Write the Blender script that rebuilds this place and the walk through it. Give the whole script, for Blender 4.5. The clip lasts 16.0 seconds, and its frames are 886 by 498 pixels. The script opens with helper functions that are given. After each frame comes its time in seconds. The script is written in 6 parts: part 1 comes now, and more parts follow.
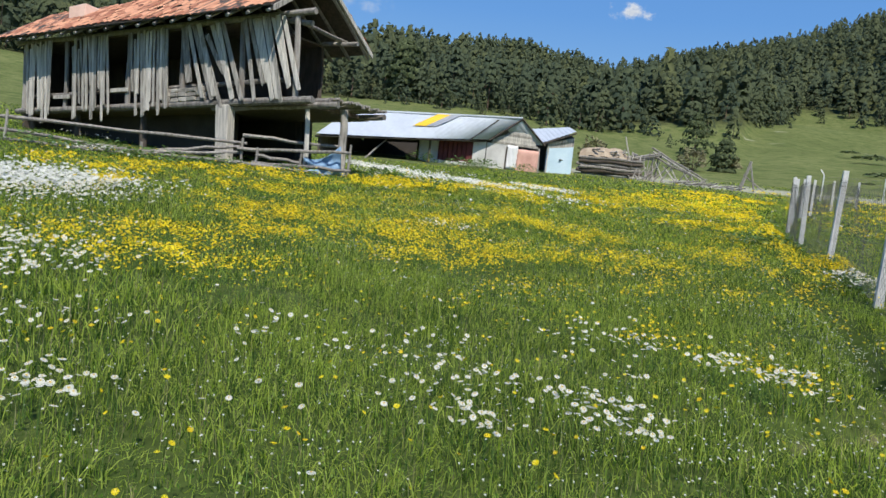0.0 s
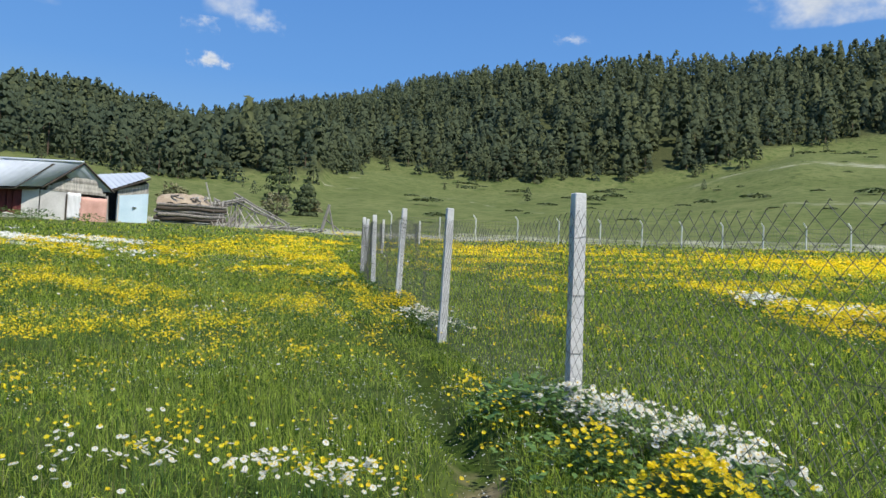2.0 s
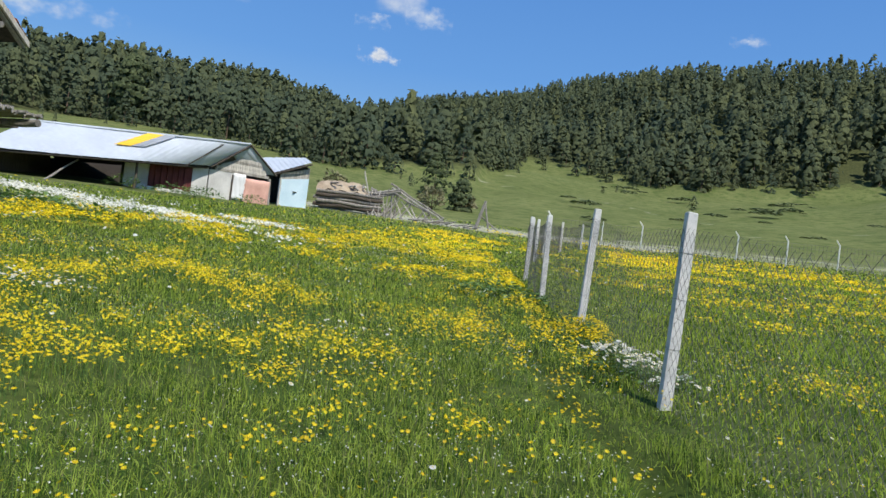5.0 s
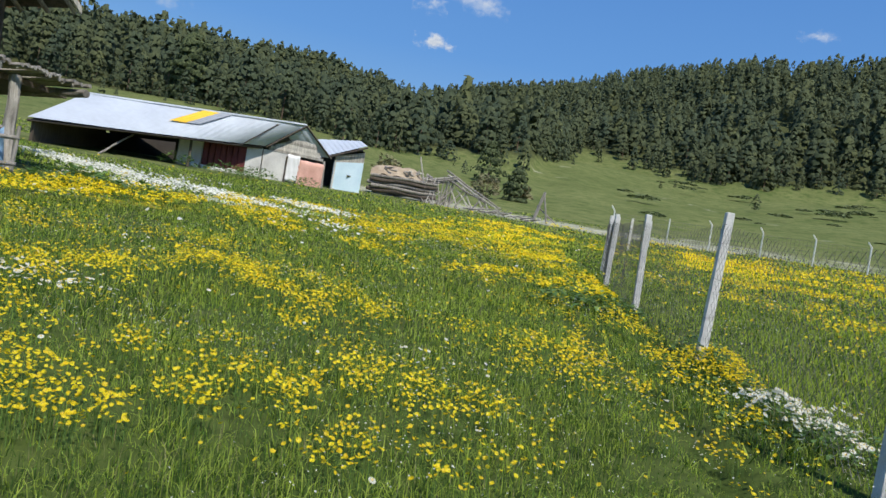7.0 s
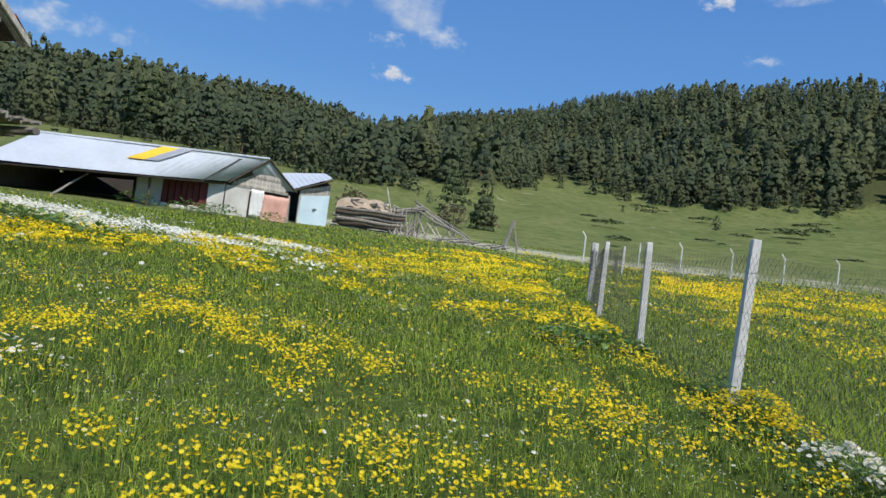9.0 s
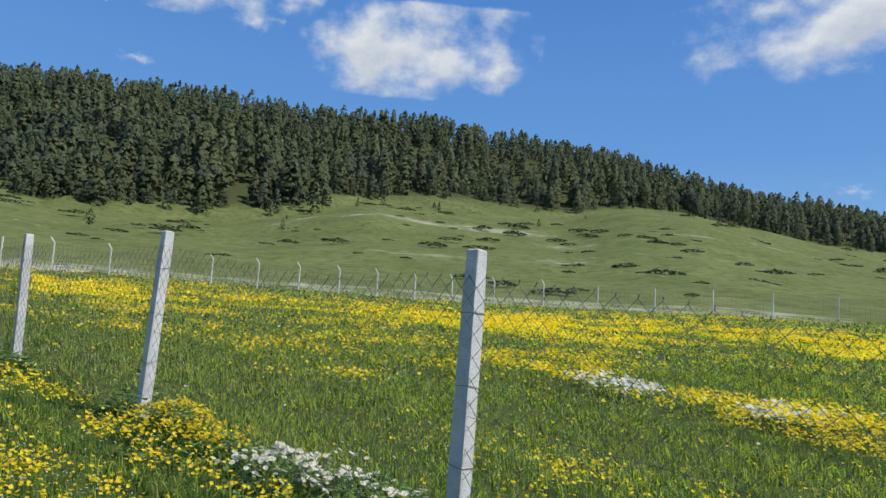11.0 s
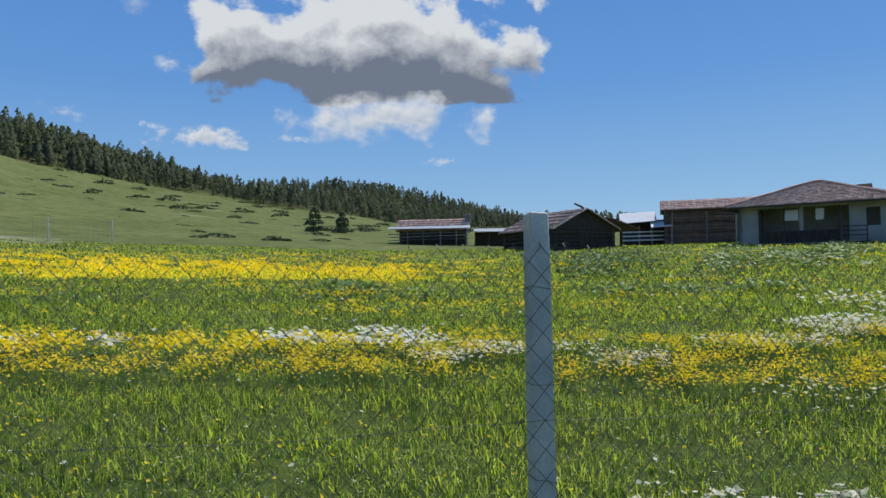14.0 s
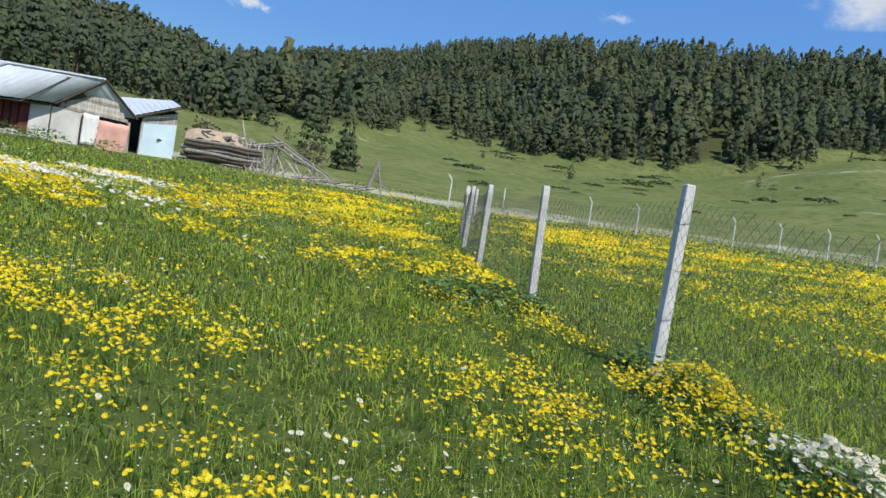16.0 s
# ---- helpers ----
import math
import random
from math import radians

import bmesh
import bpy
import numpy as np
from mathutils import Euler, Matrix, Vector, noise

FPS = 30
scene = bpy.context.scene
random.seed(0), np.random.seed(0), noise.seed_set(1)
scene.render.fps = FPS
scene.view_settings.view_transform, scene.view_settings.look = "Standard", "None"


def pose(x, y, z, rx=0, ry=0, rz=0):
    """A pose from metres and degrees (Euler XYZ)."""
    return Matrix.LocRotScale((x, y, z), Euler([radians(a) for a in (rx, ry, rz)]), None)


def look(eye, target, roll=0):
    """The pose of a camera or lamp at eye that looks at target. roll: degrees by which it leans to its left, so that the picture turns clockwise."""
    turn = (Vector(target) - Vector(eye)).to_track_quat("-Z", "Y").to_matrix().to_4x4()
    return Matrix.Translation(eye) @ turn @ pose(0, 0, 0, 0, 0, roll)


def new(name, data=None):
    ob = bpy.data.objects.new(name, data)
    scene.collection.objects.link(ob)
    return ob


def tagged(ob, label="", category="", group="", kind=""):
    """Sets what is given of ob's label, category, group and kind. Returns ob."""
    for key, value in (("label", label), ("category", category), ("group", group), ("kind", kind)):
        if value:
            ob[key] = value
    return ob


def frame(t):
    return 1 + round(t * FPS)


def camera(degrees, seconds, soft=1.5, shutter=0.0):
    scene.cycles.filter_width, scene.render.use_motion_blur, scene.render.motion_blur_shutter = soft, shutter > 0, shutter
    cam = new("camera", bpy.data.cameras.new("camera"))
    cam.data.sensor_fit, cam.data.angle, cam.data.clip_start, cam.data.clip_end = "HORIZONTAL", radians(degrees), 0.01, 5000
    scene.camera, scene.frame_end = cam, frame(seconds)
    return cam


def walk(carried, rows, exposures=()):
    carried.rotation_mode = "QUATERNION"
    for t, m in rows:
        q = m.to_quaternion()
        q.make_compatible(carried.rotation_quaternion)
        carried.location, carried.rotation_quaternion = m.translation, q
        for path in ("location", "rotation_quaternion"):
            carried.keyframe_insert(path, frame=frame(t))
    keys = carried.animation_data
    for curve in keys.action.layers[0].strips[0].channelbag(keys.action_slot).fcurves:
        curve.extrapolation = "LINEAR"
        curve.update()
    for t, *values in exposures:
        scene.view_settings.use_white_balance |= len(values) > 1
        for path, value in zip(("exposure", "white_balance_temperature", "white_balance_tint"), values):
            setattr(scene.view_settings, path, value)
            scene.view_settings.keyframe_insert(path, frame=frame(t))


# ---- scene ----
cam = camera(63.0, 16.0)
PATH = [
    (0, (1.98, -1.889, 0.92), (0.566, -0.482, 0.773), 6.4),
    (0.5, (1.847, -1.533, 0.895), (0.784, 0.161, 0.851), 5.6),
    (1, (1.765, -1.248, 0.96), (1.032, 0.613, 0.985), 3.8),
    (1.5, (1.746, -0.805, 0.969), (1.185, 1.114, 1.025), 2.6),
    (2, (1.638, -0.375, 0.992), (1.148, 1.562, 1.06), 2.6),
    (2.5, (1.479, 0.031, 1.042), (1.003, 1.972, 1.109), 4.3),
    (3, (1.347, 0.528, 1.066), (0.72, 2.418, 1.256), 5.5),
    (3.5, (1.088, 0.976, 1.056), (0.342, 2.818, 1.278), 4.3),
    (4, (0.821, 1.377, 1.108), (0.063, 3.222, 1.252), 3.8),
    (4.5, (0.541, 1.829, 1.152), (-0.272, 3.655, 1.228), 4.8),
    (5, (0.222, 2.176, 1.161), (-0.651, 3.975, 1.192), 7.2),
    (5.2, (0.084, 2.298, 1.198), (-0.806, 4.089, 1.209), 8.3),
    (7.3, (-1.201, 3.596, 1.292), (-2.197, 5.33, 1.277), 9.3),
    (7.5, (-1.286, 3.616, 1.301), (-2.288, 5.346, 1.297), 9.0),
    (8, (-1.532, 3.743, 1.341), (-2.529, 5.477, 1.369), 8.4),
    (8.2, (-1.579, 3.806, 1.349), (-2.565, 5.545, 1.39), 8.2),
    (10.3, (-2.241, 4.803, 1.324), (-2.436, 6.786, 1.494), 6.7),
    (10.5, (-2.238, 4.918, 1.343), (-2.199, 6.908, 1.538), 6.2),
    (11, (-2.266, 5.071, 1.364), (-1.593, 6.94, 1.597), 3.8),
    (11.5, (-2.27, 5.233, 1.396), (-1.1, 6.839, 1.621), 1.2),
    (12, (-2.219, 5.161, 1.404), (-0.716, 6.468, 1.59), -0.2),
    (12.5, (-2.136, 5.072, 1.402), (-0.408, 6.068, 1.545), -0.8),
    (13, (-2.084, 4.994, 1.397), (-0.211, 5.689, 1.501), -1.1),
    (13.5, (-2.057, 4.923, 1.399), (-0.11, 5.372, 1.476), -1.3),
    (14, (-2.065, 4.94, 1.396), (-0.116, 5.384, 1.458), -1.2),
    (14.5, (-2.174, 5.066, 1.378), (-0.411, 6.009, 1.434), -0.7),
    (14.9, (-2.366, 5.174, 1.331), (-1.077, 6.702, 1.398), -0.2),
    (15.1, (-2.413, 5.202, 1.323), (-1.475, 6.967, 1.388), 1.3),
    (15.4, (-2.59, 5.304, 1.316), (-2.17, 7.259, 1.36), 3.2),
    (15.7, (-2.641, 5.403, 1.325), (-2.734, 7.401, 1.332), 5.9),
    (16, (-2.737, 5.556, 1.338), (-3.265, 7.485, 1.31), 8.9),
]
EXPOSURES = [(0, .05), (1.5, .10), (3.0, .08), (3.5, -.04), (5, .08), (8.2, -.04), (10.5, .0), (12, -.08), (14, -.10), (15, .0), (16, .14)]
walk(cam, [(t, look(eye, target, roll)) for t, eye, target, roll in PATH], EXPOSURES)

# ---------------------------------------------------------------- world, sun
SUN_AZ, SUN_EL = radians(125), radians(56)
world = bpy.data.worlds.new("world")
scene.world = world
world.use_nodes = True
wn = world.node_tree.nodes
sky = wn.new("ShaderNodeTexSky")
sky.sky_type, sky.sun_disc = "NISHITA", False
sky.sun_elevation, sky.sun_rotation = SUN_EL, SUN_AZ
sky.altitude, sky.air_density, sky.dust_density, sky.ozone_density = 1200, 1.0, 0.0, 3.5
tone = wn.new("ShaderNodeHueSaturation")
tone.inputs["Saturation"].default_value = 1.20
tone.inputs["Hue"].default_value, tone.inputs["Value"].default_value = 0.503, 1.06
world.node_tree.links.new(sky.outputs[0], tone.inputs["Color"])
# clear mountain air: the sky's blue by height alone evens out the glow about the sun
air, height, blue, both = wn.new("ShaderNodeTexCoord"), wn.new("ShaderNodeSeparateXYZ"), wn.new("ShaderNodeValToRGB"), wn.new("ShaderNodeMix")
world.node_tree.links.new(air.outputs["Generated"], height.inputs[0])
world.node_tree.links.new(height.outputs["Z"], blue.inputs[0])
stops = blue.color_ramp.elements
stops[0].position, stops[0].color = 0.0, (3.5, 5.0, 6.6, 1)
stops[1].position, stops[1].color = 1.0, (.42, 1.3, 3.8, 1)
for at, colour in ((.10, (2.3, 4.2, 6.6)), (.25, (1.2, 2.95, 6.3)), (.45, (.75, 2.15, 5.5))):
    stops.new(at).color = (*colour, 1)
both.data_type = "RGBA"
both.inputs[0].default_value = 0.88
world.node_tree.links.new(tone.outputs[0], both.inputs[6])
world.node_tree.links.new(blue.outputs[0], both.inputs[7])
world.node_tree.links.new(both.outputs[2], wn["Background"].inputs[0])
wn["Background"].inputs[1].default_value = 0.115
sun = new("sun", bpy.data.lights.new("sun", "SUN"))
sun.data.energy, sun.data.angle, sun.data.color = 4.9, radians(0.5), (1.0, 0.95, 0.86)
sun.matrix_world = look((60 * math.sin(SUN_AZ), 60 * math.cos(SUN_AZ), 60 * math.tan(SUN_EL)), (0, 0, 0))


# ---------------------------------------------------------------- materials
def material(name, dark, light, scale=3.0, rough=0.8, metal=0.0, bump=0.3, stretch=(1, 1, 1), fine=14.0, spread=0.0, island=0.0, space="Object", through_light=0.0, leaf_glow=(1, 1, 1), sheen_level=0.5):
    """Colour between two tones by noise at two scales, with relief; spread: how much each object differs."""
    m = bpy.data.materials.new(name)
    m.use_nodes = True
    nt = m.node_tree
    n, link = nt.nodes, nt.links.new
    bsdf = n["Principled BSDF"]
    tc, mp = n.new("ShaderNodeTexCoord"), n.new("ShaderNodeMapping")
    mp.inputs["Scale"].default_value = stretch
    link(tc.outputs[space], mp.inputs["Vector"])
    a, b = n.new("ShaderNodeTexNoise"), n.new("ShaderNodeTexNoise")
    a.inputs["Scale"].default_value, b.inputs["Scale"].default_value = scale, scale * fine
    a.inputs["Detail"].default_value, b.inputs["Detail"].default_value = 5, 4
    link(mp.outputs[0], a.inputs["Vector"])
    link(mp.outputs[0], b.inputs["Vector"])
    mix = n.new("ShaderNodeMath")
    mix.operation = "MULTIPLY_ADD"
    link(a.outputs[0], mix.inputs[0])
    mix.inputs[1].default_value = 0.65
    add = n.new("ShaderNodeMath")
    add.operation = "MULTIPLY"
    link(b.outputs[0], add.inputs[0])
    add.inputs[1].default_value = 0.35
    link(add.outputs[0], mix.inputs[2])
    value = mix.outputs[0]
    for amount, node_type, socket in ((spread, "ShaderNodeObjectInfo", "Random"), (island, "ShaderNodeNewGeometry", "Random Per Island")):
        if amount:
            src = n.new(node_type)
            off = n.new("ShaderNodeMath")
            off.operation = "MULTIPLY_ADD"
            link(src.outputs[socket], off.inputs[0])
            off.inputs[1].default_value = amount
            sub = n.new("ShaderNodeMath")
            sub.operation = "ADD"
            link(off.outputs[0], sub.inputs[0])
            off.inputs[2].default_value = -amount / 2
            link(value, sub.inputs[1])
            value = sub.outputs[0]
    ramp = n.new("ShaderNodeValToRGB")
    ramp.color_ramp.elements[0].position, ramp.color_ramp.elements[1].position = 0.3, 0.7
    ramp.color_ramp.elements[0].color, ramp.color_ramp.elements[1].color = (*dark, 1), (*light, 1)
    link(value, ramp.inputs[0])
    link(ramp.outputs[0], bsdf.inputs["Base Color"])
    bsdf.inputs["Roughness"].default_value, bsdf.inputs["Metallic"].default_value = rough, metal
    bsdf.inputs["Specular IOR Level"].default_value = sheen_level
    if bump:
        bp = n.new("ShaderNodeBump")
        bp.inputs["Strength"].default_value, bp.inputs["Distance"].default_value = bump, 0.02
        link(b.outputs[0], bp.inputs["Height"])
        link(bp.outputs[0], bsdf.inputs["Normal"])
    if through_light:
        trans = n.new("ShaderNodeBsdfTranslucent")
        bright = n.new("ShaderNodeVectorMath")
        bright.operation = "MULTIPLY"
        bright.inputs[1].default_value = leaf_glow
        link(ramp.outputs[0], bright.inputs[0])
        link(bright.outputs[0], trans.inputs["Color"])
        both = n.new("ShaderNodeMixShader")
        both.inputs[0].default_value = through_light
        link(bsdf.outputs[0], both.inputs[1])
        link(trans.outputs[0], both.inputs[2])
        link(both.outputs[0], n["Material Output"].inputs[0])
    return m


M_WOOD = material("weathered_wood", (0.16, 0.145, 0.125), (0.70, 0.655, 0.58), 2.2, 0.9, bump=0.6, stretch=(7, 7, 0.5), spread=0.25)
M_LOG = material("grey_log", (0.13, 0.115, 0.10), (0.42, 0.39, 0.35), 2.5, 0.9, bump=0.6, stretch=(4, 4, 0.6), spread=0.25)
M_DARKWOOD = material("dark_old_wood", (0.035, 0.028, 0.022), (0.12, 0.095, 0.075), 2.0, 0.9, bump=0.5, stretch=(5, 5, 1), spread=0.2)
M_BROWNWOOD = material("brown_board", (0.09, 0.06, 0.045), (0.24, 0.16, 0.12), 2.0, 0.9, bump=0.5, stretch=(3, 3, 1), spread=0.3)
M_TILE = material("clay_tile", (0.32, 0.12, 0.065), (0.63, 0.31, 0.18), 3.0, 0.85, bump=0.4, spread=0.6, island=0.6)
M_TILE_OLD = material("faded_clay_tile", (0.50, 0.31, 0.24), (0.80, 0.56, 0.45), 2.0, 0.9, bump=0.4, spread=0.5, island=0.6)
M_CONCRETE = material("cast_concrete", (0.42, 0.42, 0.42), (0.74, 0.73, 0.71), 5.0, 0.9, bump=0.35, spread=0.15)
M_WHITEPOST = material("painted_post", (0.55, 0.55, 0.52), (0.80, 0.80, 0.78), 4.0, 0.8, bump=0.2)
M_WIRE = material("dull_galvanised_wire", (0.10, 0.10, 0.094), (0.24, 0.24, 0.22), 9.0, 0.6, 0.3, bump=0.0)
M_TIN = material("galvanised_sheet", (0.40, 0.44, 0.49), (0.52, 0.57, 0.63), 0.5, 0.6, 0.0, bump=0.1, fine=6)
M_TIN_YELLOW = material("yellow_sheet", (0.72, 0.42, 0.02), (0.85, 0.56, 0.04), 1.0, 0.5, bump=0.1)
M_TIN_GREY = material("patched_grey_sheet", (0.30, 0.32, 0.35), (0.42, 0.45, 0.49), 1.0, 0.5, 0.3, bump=0.1)
M_PLASTER = material("chalky_plaster", (0.45, 0.44, 0.42), (0.72, 0.71, 0.68), 1.2, 0.95, bump=0.35)
M_PINK = material("pink_cloth", (0.52, 0.28, 0.22), (0.74, 0.44, 0.36), 1.0, 0.9, bump=0.5)
M_PALEBLUE = material("pale_blue_sheet", (0.46, 0.62, 0.72), (0.66, 0.80, 0.88), 1.0, 0.7, bump=0.3)
M_WHITECLOTH = material("white_sheet", (0.62, 0.62, 0.62), (0.82, 0.82, 0.82), 1.5, 0.85, bump=0.4)
M_REDBOARD = material("dark_red_board", (0.06, 0.012, 0.013), (0.17, 0.035, 0.034), 1.4, 0.8, bump=0.3, stretch=(4, 4, 1))
M_TARP = material("blue_tarpaulin", (0.10, 0.20, 0.34), (0.30, 0.45, 0.62), 2.2, 0.55, bump=0.7)
M_STONE = material("rubble_stone", (0.16, 0.15, 0.13), (0.42, 0.39, 0.34), 3.0, 0.95, bump=0.6, spread=0.5)
M_HOUSEWALL = material("grey_render", (0.27, 0.27, 0.27), (0.45, 0.45, 0.44), 0.8, 0.95, bump=0.3)
M_DARKGLASS = material("dim_window_glass", (0.02, 0.022, 0.025), (0.05, 0.055, 0.06), 1.0, 0.15, bump=0.0)
# near-black tone that puts the deep shade of open interiors into the colour
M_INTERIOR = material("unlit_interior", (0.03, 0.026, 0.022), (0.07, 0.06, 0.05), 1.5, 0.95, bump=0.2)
M_BARK = material("pine_bark", (0.07, 0.05, 0.035), (0.20, 0.14, 0.10), 4.0, 0.95, bump=0.5, stretch=(3, 3, 0.6))
M_PINE = material("pine_needles", (0.064, 0.088, 0.044), (0.165, 0.200, 0.095), 0.5, 0.7, bump=0.0, island=0.35, fine=30, through_light=0.42, sheen_level=0.1)
M_FOREST = material("mixed_pine_needles", (0.078, 0.098, 0.059), (0.144, 0.170, 0.092), 0.5, 0.75, bump=0.0, island=0.2, fine=5, through_light=0.42, sheen_level=0.12)


def tint_by_tree(m, cold, warm):
    """Mixes a tone of each tree's own into the needles."""
    n, link = m.node_tree.nodes, m.node_tree.links.new
    at, ramp, mix = n.new("ShaderNodeAttribute"), n.new("ShaderNodeValToRGB"), n.new("ShaderNodeMix")
    at.attribute_name = "tint"
    ramp.color_ramp.elements[0].color, ramp.color_ramp.elements[1].color = (*cold, 1), (*warm, 1)
    link(at.outputs["Fac"], ramp.inputs[0])
    mix.data_type, mix.blend_type = "RGBA", "MULTIPLY"
    mix.inputs[0].default_value = 1.0
    base = n["Principled BSDF"].inputs["Base Color"]
    link(base.links[0].from_socket, mix.inputs[6])
    link(ramp.outputs[0], mix.inputs[7])
    link(mix.outputs[2], base)


tint_by_tree(M_FOREST, (0.66, 0.76, 0.86), (1.30, 1.22, 0.95))
M_SHRUB = material("juniper_leaves", (0.062, 0.090, 0.032), (0.16, 0.20, 0.078), 0.5, 0.75, bump=0.0, island=0.4, through_light=0.12)
M_TWIG = material("brown_shrub", (0.16, 0.16, 0.08), (0.32, 0.29, 0.16), 0.6, 0.85, bump=0.0, island=0.4, through_light=0.15)
M_GRASS = material("grass_blades", (0.030, 0.072, 0.010), (0.35, 0.425, 0.090), 0.55, 0.75, bump=0.0, island=1.0, fine=9, through_light=0.50, leaf_glow=(2.1, 2.1, 0.80), sheen_level=0.25)
M_STRAW = material("dry_stems", (0.20, 0.19, 0.08), (0.36, 0.34, 0.16), 1.0, 0.8, bump=0.0, island=0.4, through_light=0.25)
M_WEED = material("broad_leaves", (0.06, 0.13, 0.026), (0.17, 0.28, 0.065), 1.5, 0.55, bump=0.0, island=0.5, through_light=0.25)
M_CLOVER = material("clover_leaves", (0.075, 0.16, 0.022), (0.27, 0.39, 0.080), 1.2, 0.7, bump=0.0, island=0.6, through_light=0.48, leaf_glow=(1.5, 1.5, .8), sheen_level=0.1)
M_YELLOW = material("buttercup_petals", (0.80, 0.57, 0.002), (0.93, 0.77, 0.012), 0.8, 0.5, bump=0.0, island=0.5, through_light=0.42)
M_WHITE = material("daisy_petals", (0.70, 0.70, 0.62), (0.86, 0.86, 0.80), 0.8, 0.6, bump=0.0, island=0.3, through_light=0.40)
M_CENTRE = material("daisy_centre", (0.62, 0.42, 0.03), (0.78, 0.56, 0.06), 3.0, 0.7, bump=0.0)


# ---------------------------------------------------------------- lie of the land
CX, CY = -1.0, 3.0
def knots(az, xs, vs):
    return np.interp(az, xs, vs)
EDGE_AZ = [-79, -45, -33, -24, -20, -8, 4, 9, 13, 29, 34, 38, 46, 54, 62, 73, 82, 96, 126]
EDGE_EL = [6.5, 7.0, 6.0, 6.2, 8.3, 6.9, 7.3, 8.5, 10.0, 9.3, 10.4, 10.3, 8.2, 6.7, 5.5, 3.9, 3.2, 2.6, 2.0]
EDGE_R = [130, 140, 130, 130, 230, 190, 200, 210, 240, 260, 280, 290, 310, 350, 380, 420, 430, 430, 430]
SKY_AZ = [-79, -54, -48, -41, -35, -32, -24, -15, -8, 4, 17, 29, 42, 52, 61, 65, 73, 79, 84, 96, 126]
SKY_EL = [12.0, 12.0, 12.4, 13.1, 12.1, 12.3, 13.7, 16.2, 17.3, 17.5, 17.3, 15.8, 12.8, 9.8, 7.6, 7.8, 7.5, 6.1, 4.6, 2.8, 2.0]
RIDGE_AZ = [-75, -36, -27, -15, -8, 5, 25, 40, 70, 130]
RIDGE_R = [410, 430, 600, 560, 430, 400, 410, 480, 620, 640]
def ground_z(x, y):
    x, y = np.asarray(x, float), np.asarray(y, float)
    dx, dy = x - CX, y - CY
    r, az = np.hypot(dx, dy), np.degrees(np.arctan2(dx, dy))
    k1 = knots(az, [-180, -150, -100, -60, 40, 70, 115, 150, 180], [-.01, 0, .05, .075, .07, .047, .047, -.02, -.01])
    k2 = knots(az, [-180, -100, -60, 20, 60, 120, 180], [.0001, .0001, .0001, .00005, .0002, .0002, .0001])
    s = np.sqrt(np.minimum(r, 58.0) ** 2 + 4) - 2
    near = -.2 + k1 * s + k2 * s * s
    behind = np.clip((np.abs(az - 12) - 118) / 20, 0, 1)
    r1 = knots(az, EDGE_AZ, EDGE_R)
    z1 = 1.3 + r1 * np.tan(np.radians(knots(az, EDGE_AZ, EDGE_EL)))
    r2 = knots(az, RIDGE_AZ, RIDGE_R)
    z2 = r2 * np.tan(np.radians(knots(az, SKY_AZ, SKY_EL))) - 12
    t = np.clip((r - 58) / (r1 - 58), 0, 1)
    z = near + (z1 - near) * (t ** 1.15)
    up = np.clip((r - r1) / (r2 - r1), 0, 1)
    z = z + (z2 - z1) * up + (value_noise(x, y, 75, 24) * .65 + value_noise(x, y, 33, 25) * .35 - .5) * 30 * np.sin(np.pi * up)
    z = z - np.clip(r - r2, 0, 400) * .25
    z = z * (1 - behind) + (near + np.clip(r - 58, 0, 600) * .02) * behind
    far = np.clip((r - 1000) / 800, 0, 1)
    return z * (1 - far)


def value_noise(x, y, scale, seed=0):
    """Smooth noise in 0..1 on a lattice with the given pitch in metres."""
    x, y = np.asarray(x, float) / scale + 91.7 * seed, np.asarray(y, float) / scale + 37.3 * seed
    i, j = np.floor(x), np.floor(y)
    u, v = x - i, y - j
    u, v = u * u * (3 - 2 * u), v * v * (3 - 2 * v)

    def corner(a, b):
        h = np.sin(a * 127.1 + b * 311.7 + seed * 17.3) * 43758.5453
        return h - np.floor(h)

    return (corner(i, j) * (1 - u) + corner(i + 1, j) * u) * (1 - v) + (corner(i, j + 1) * (1 - u) + corner(i + 1, j + 1) * u) * v


# flower patches: x, y, radius along x, radius along y, density
YELLOW_SPOTS = [(-2.46, 5.4, .35, .3, .55), (-3.0, 4.8, .5, .5, .6), (-1.45, 6.3, .28, .25, .6), (-.1, 8.9, .4, .4, .7), (.6, 10.0, .7, .6, .7), (-5.6, 6.2, .8, .6, .7), (-4.5, 6.0, .8, .5, .6), (-3.0, 7.8, .6, .4, .6), (0, 15.3, 1.2, .8, .8),
                (-5.7, 1.4, 2.2, 1.2, .9), (-7.6, 4.3, 2.2, 1.3, 1), (-9.9, 7.0, 2.0, 1.5, .6), (-3.6, 9.6, 1.3, 1.6, 1.0), (-4.8, 8.0, 1.0, 0.9, .9),
                (-2.7, 6.9, .6, .5, .6), (-13.2, 24, 2.6, 4.0, .9), (-12.6, 30.5, 2.2, 3.5, 1), (1.9, 3.15, .42, .40, .6), (-2.05, 11.4, .5, .45, .8),
                (-9.9, 9.2, 1.5, 1.2, .5), (-5.6, 9.4, .9, .8, .6), (3.6, 16.3, 1.6, 1.1, .6), (2.2, 20.2, 2.6, 1.4, .5), (0, 17.6, 1.6, 1.2, .45), (-8, 11, 1.4, 1.0, .4)]
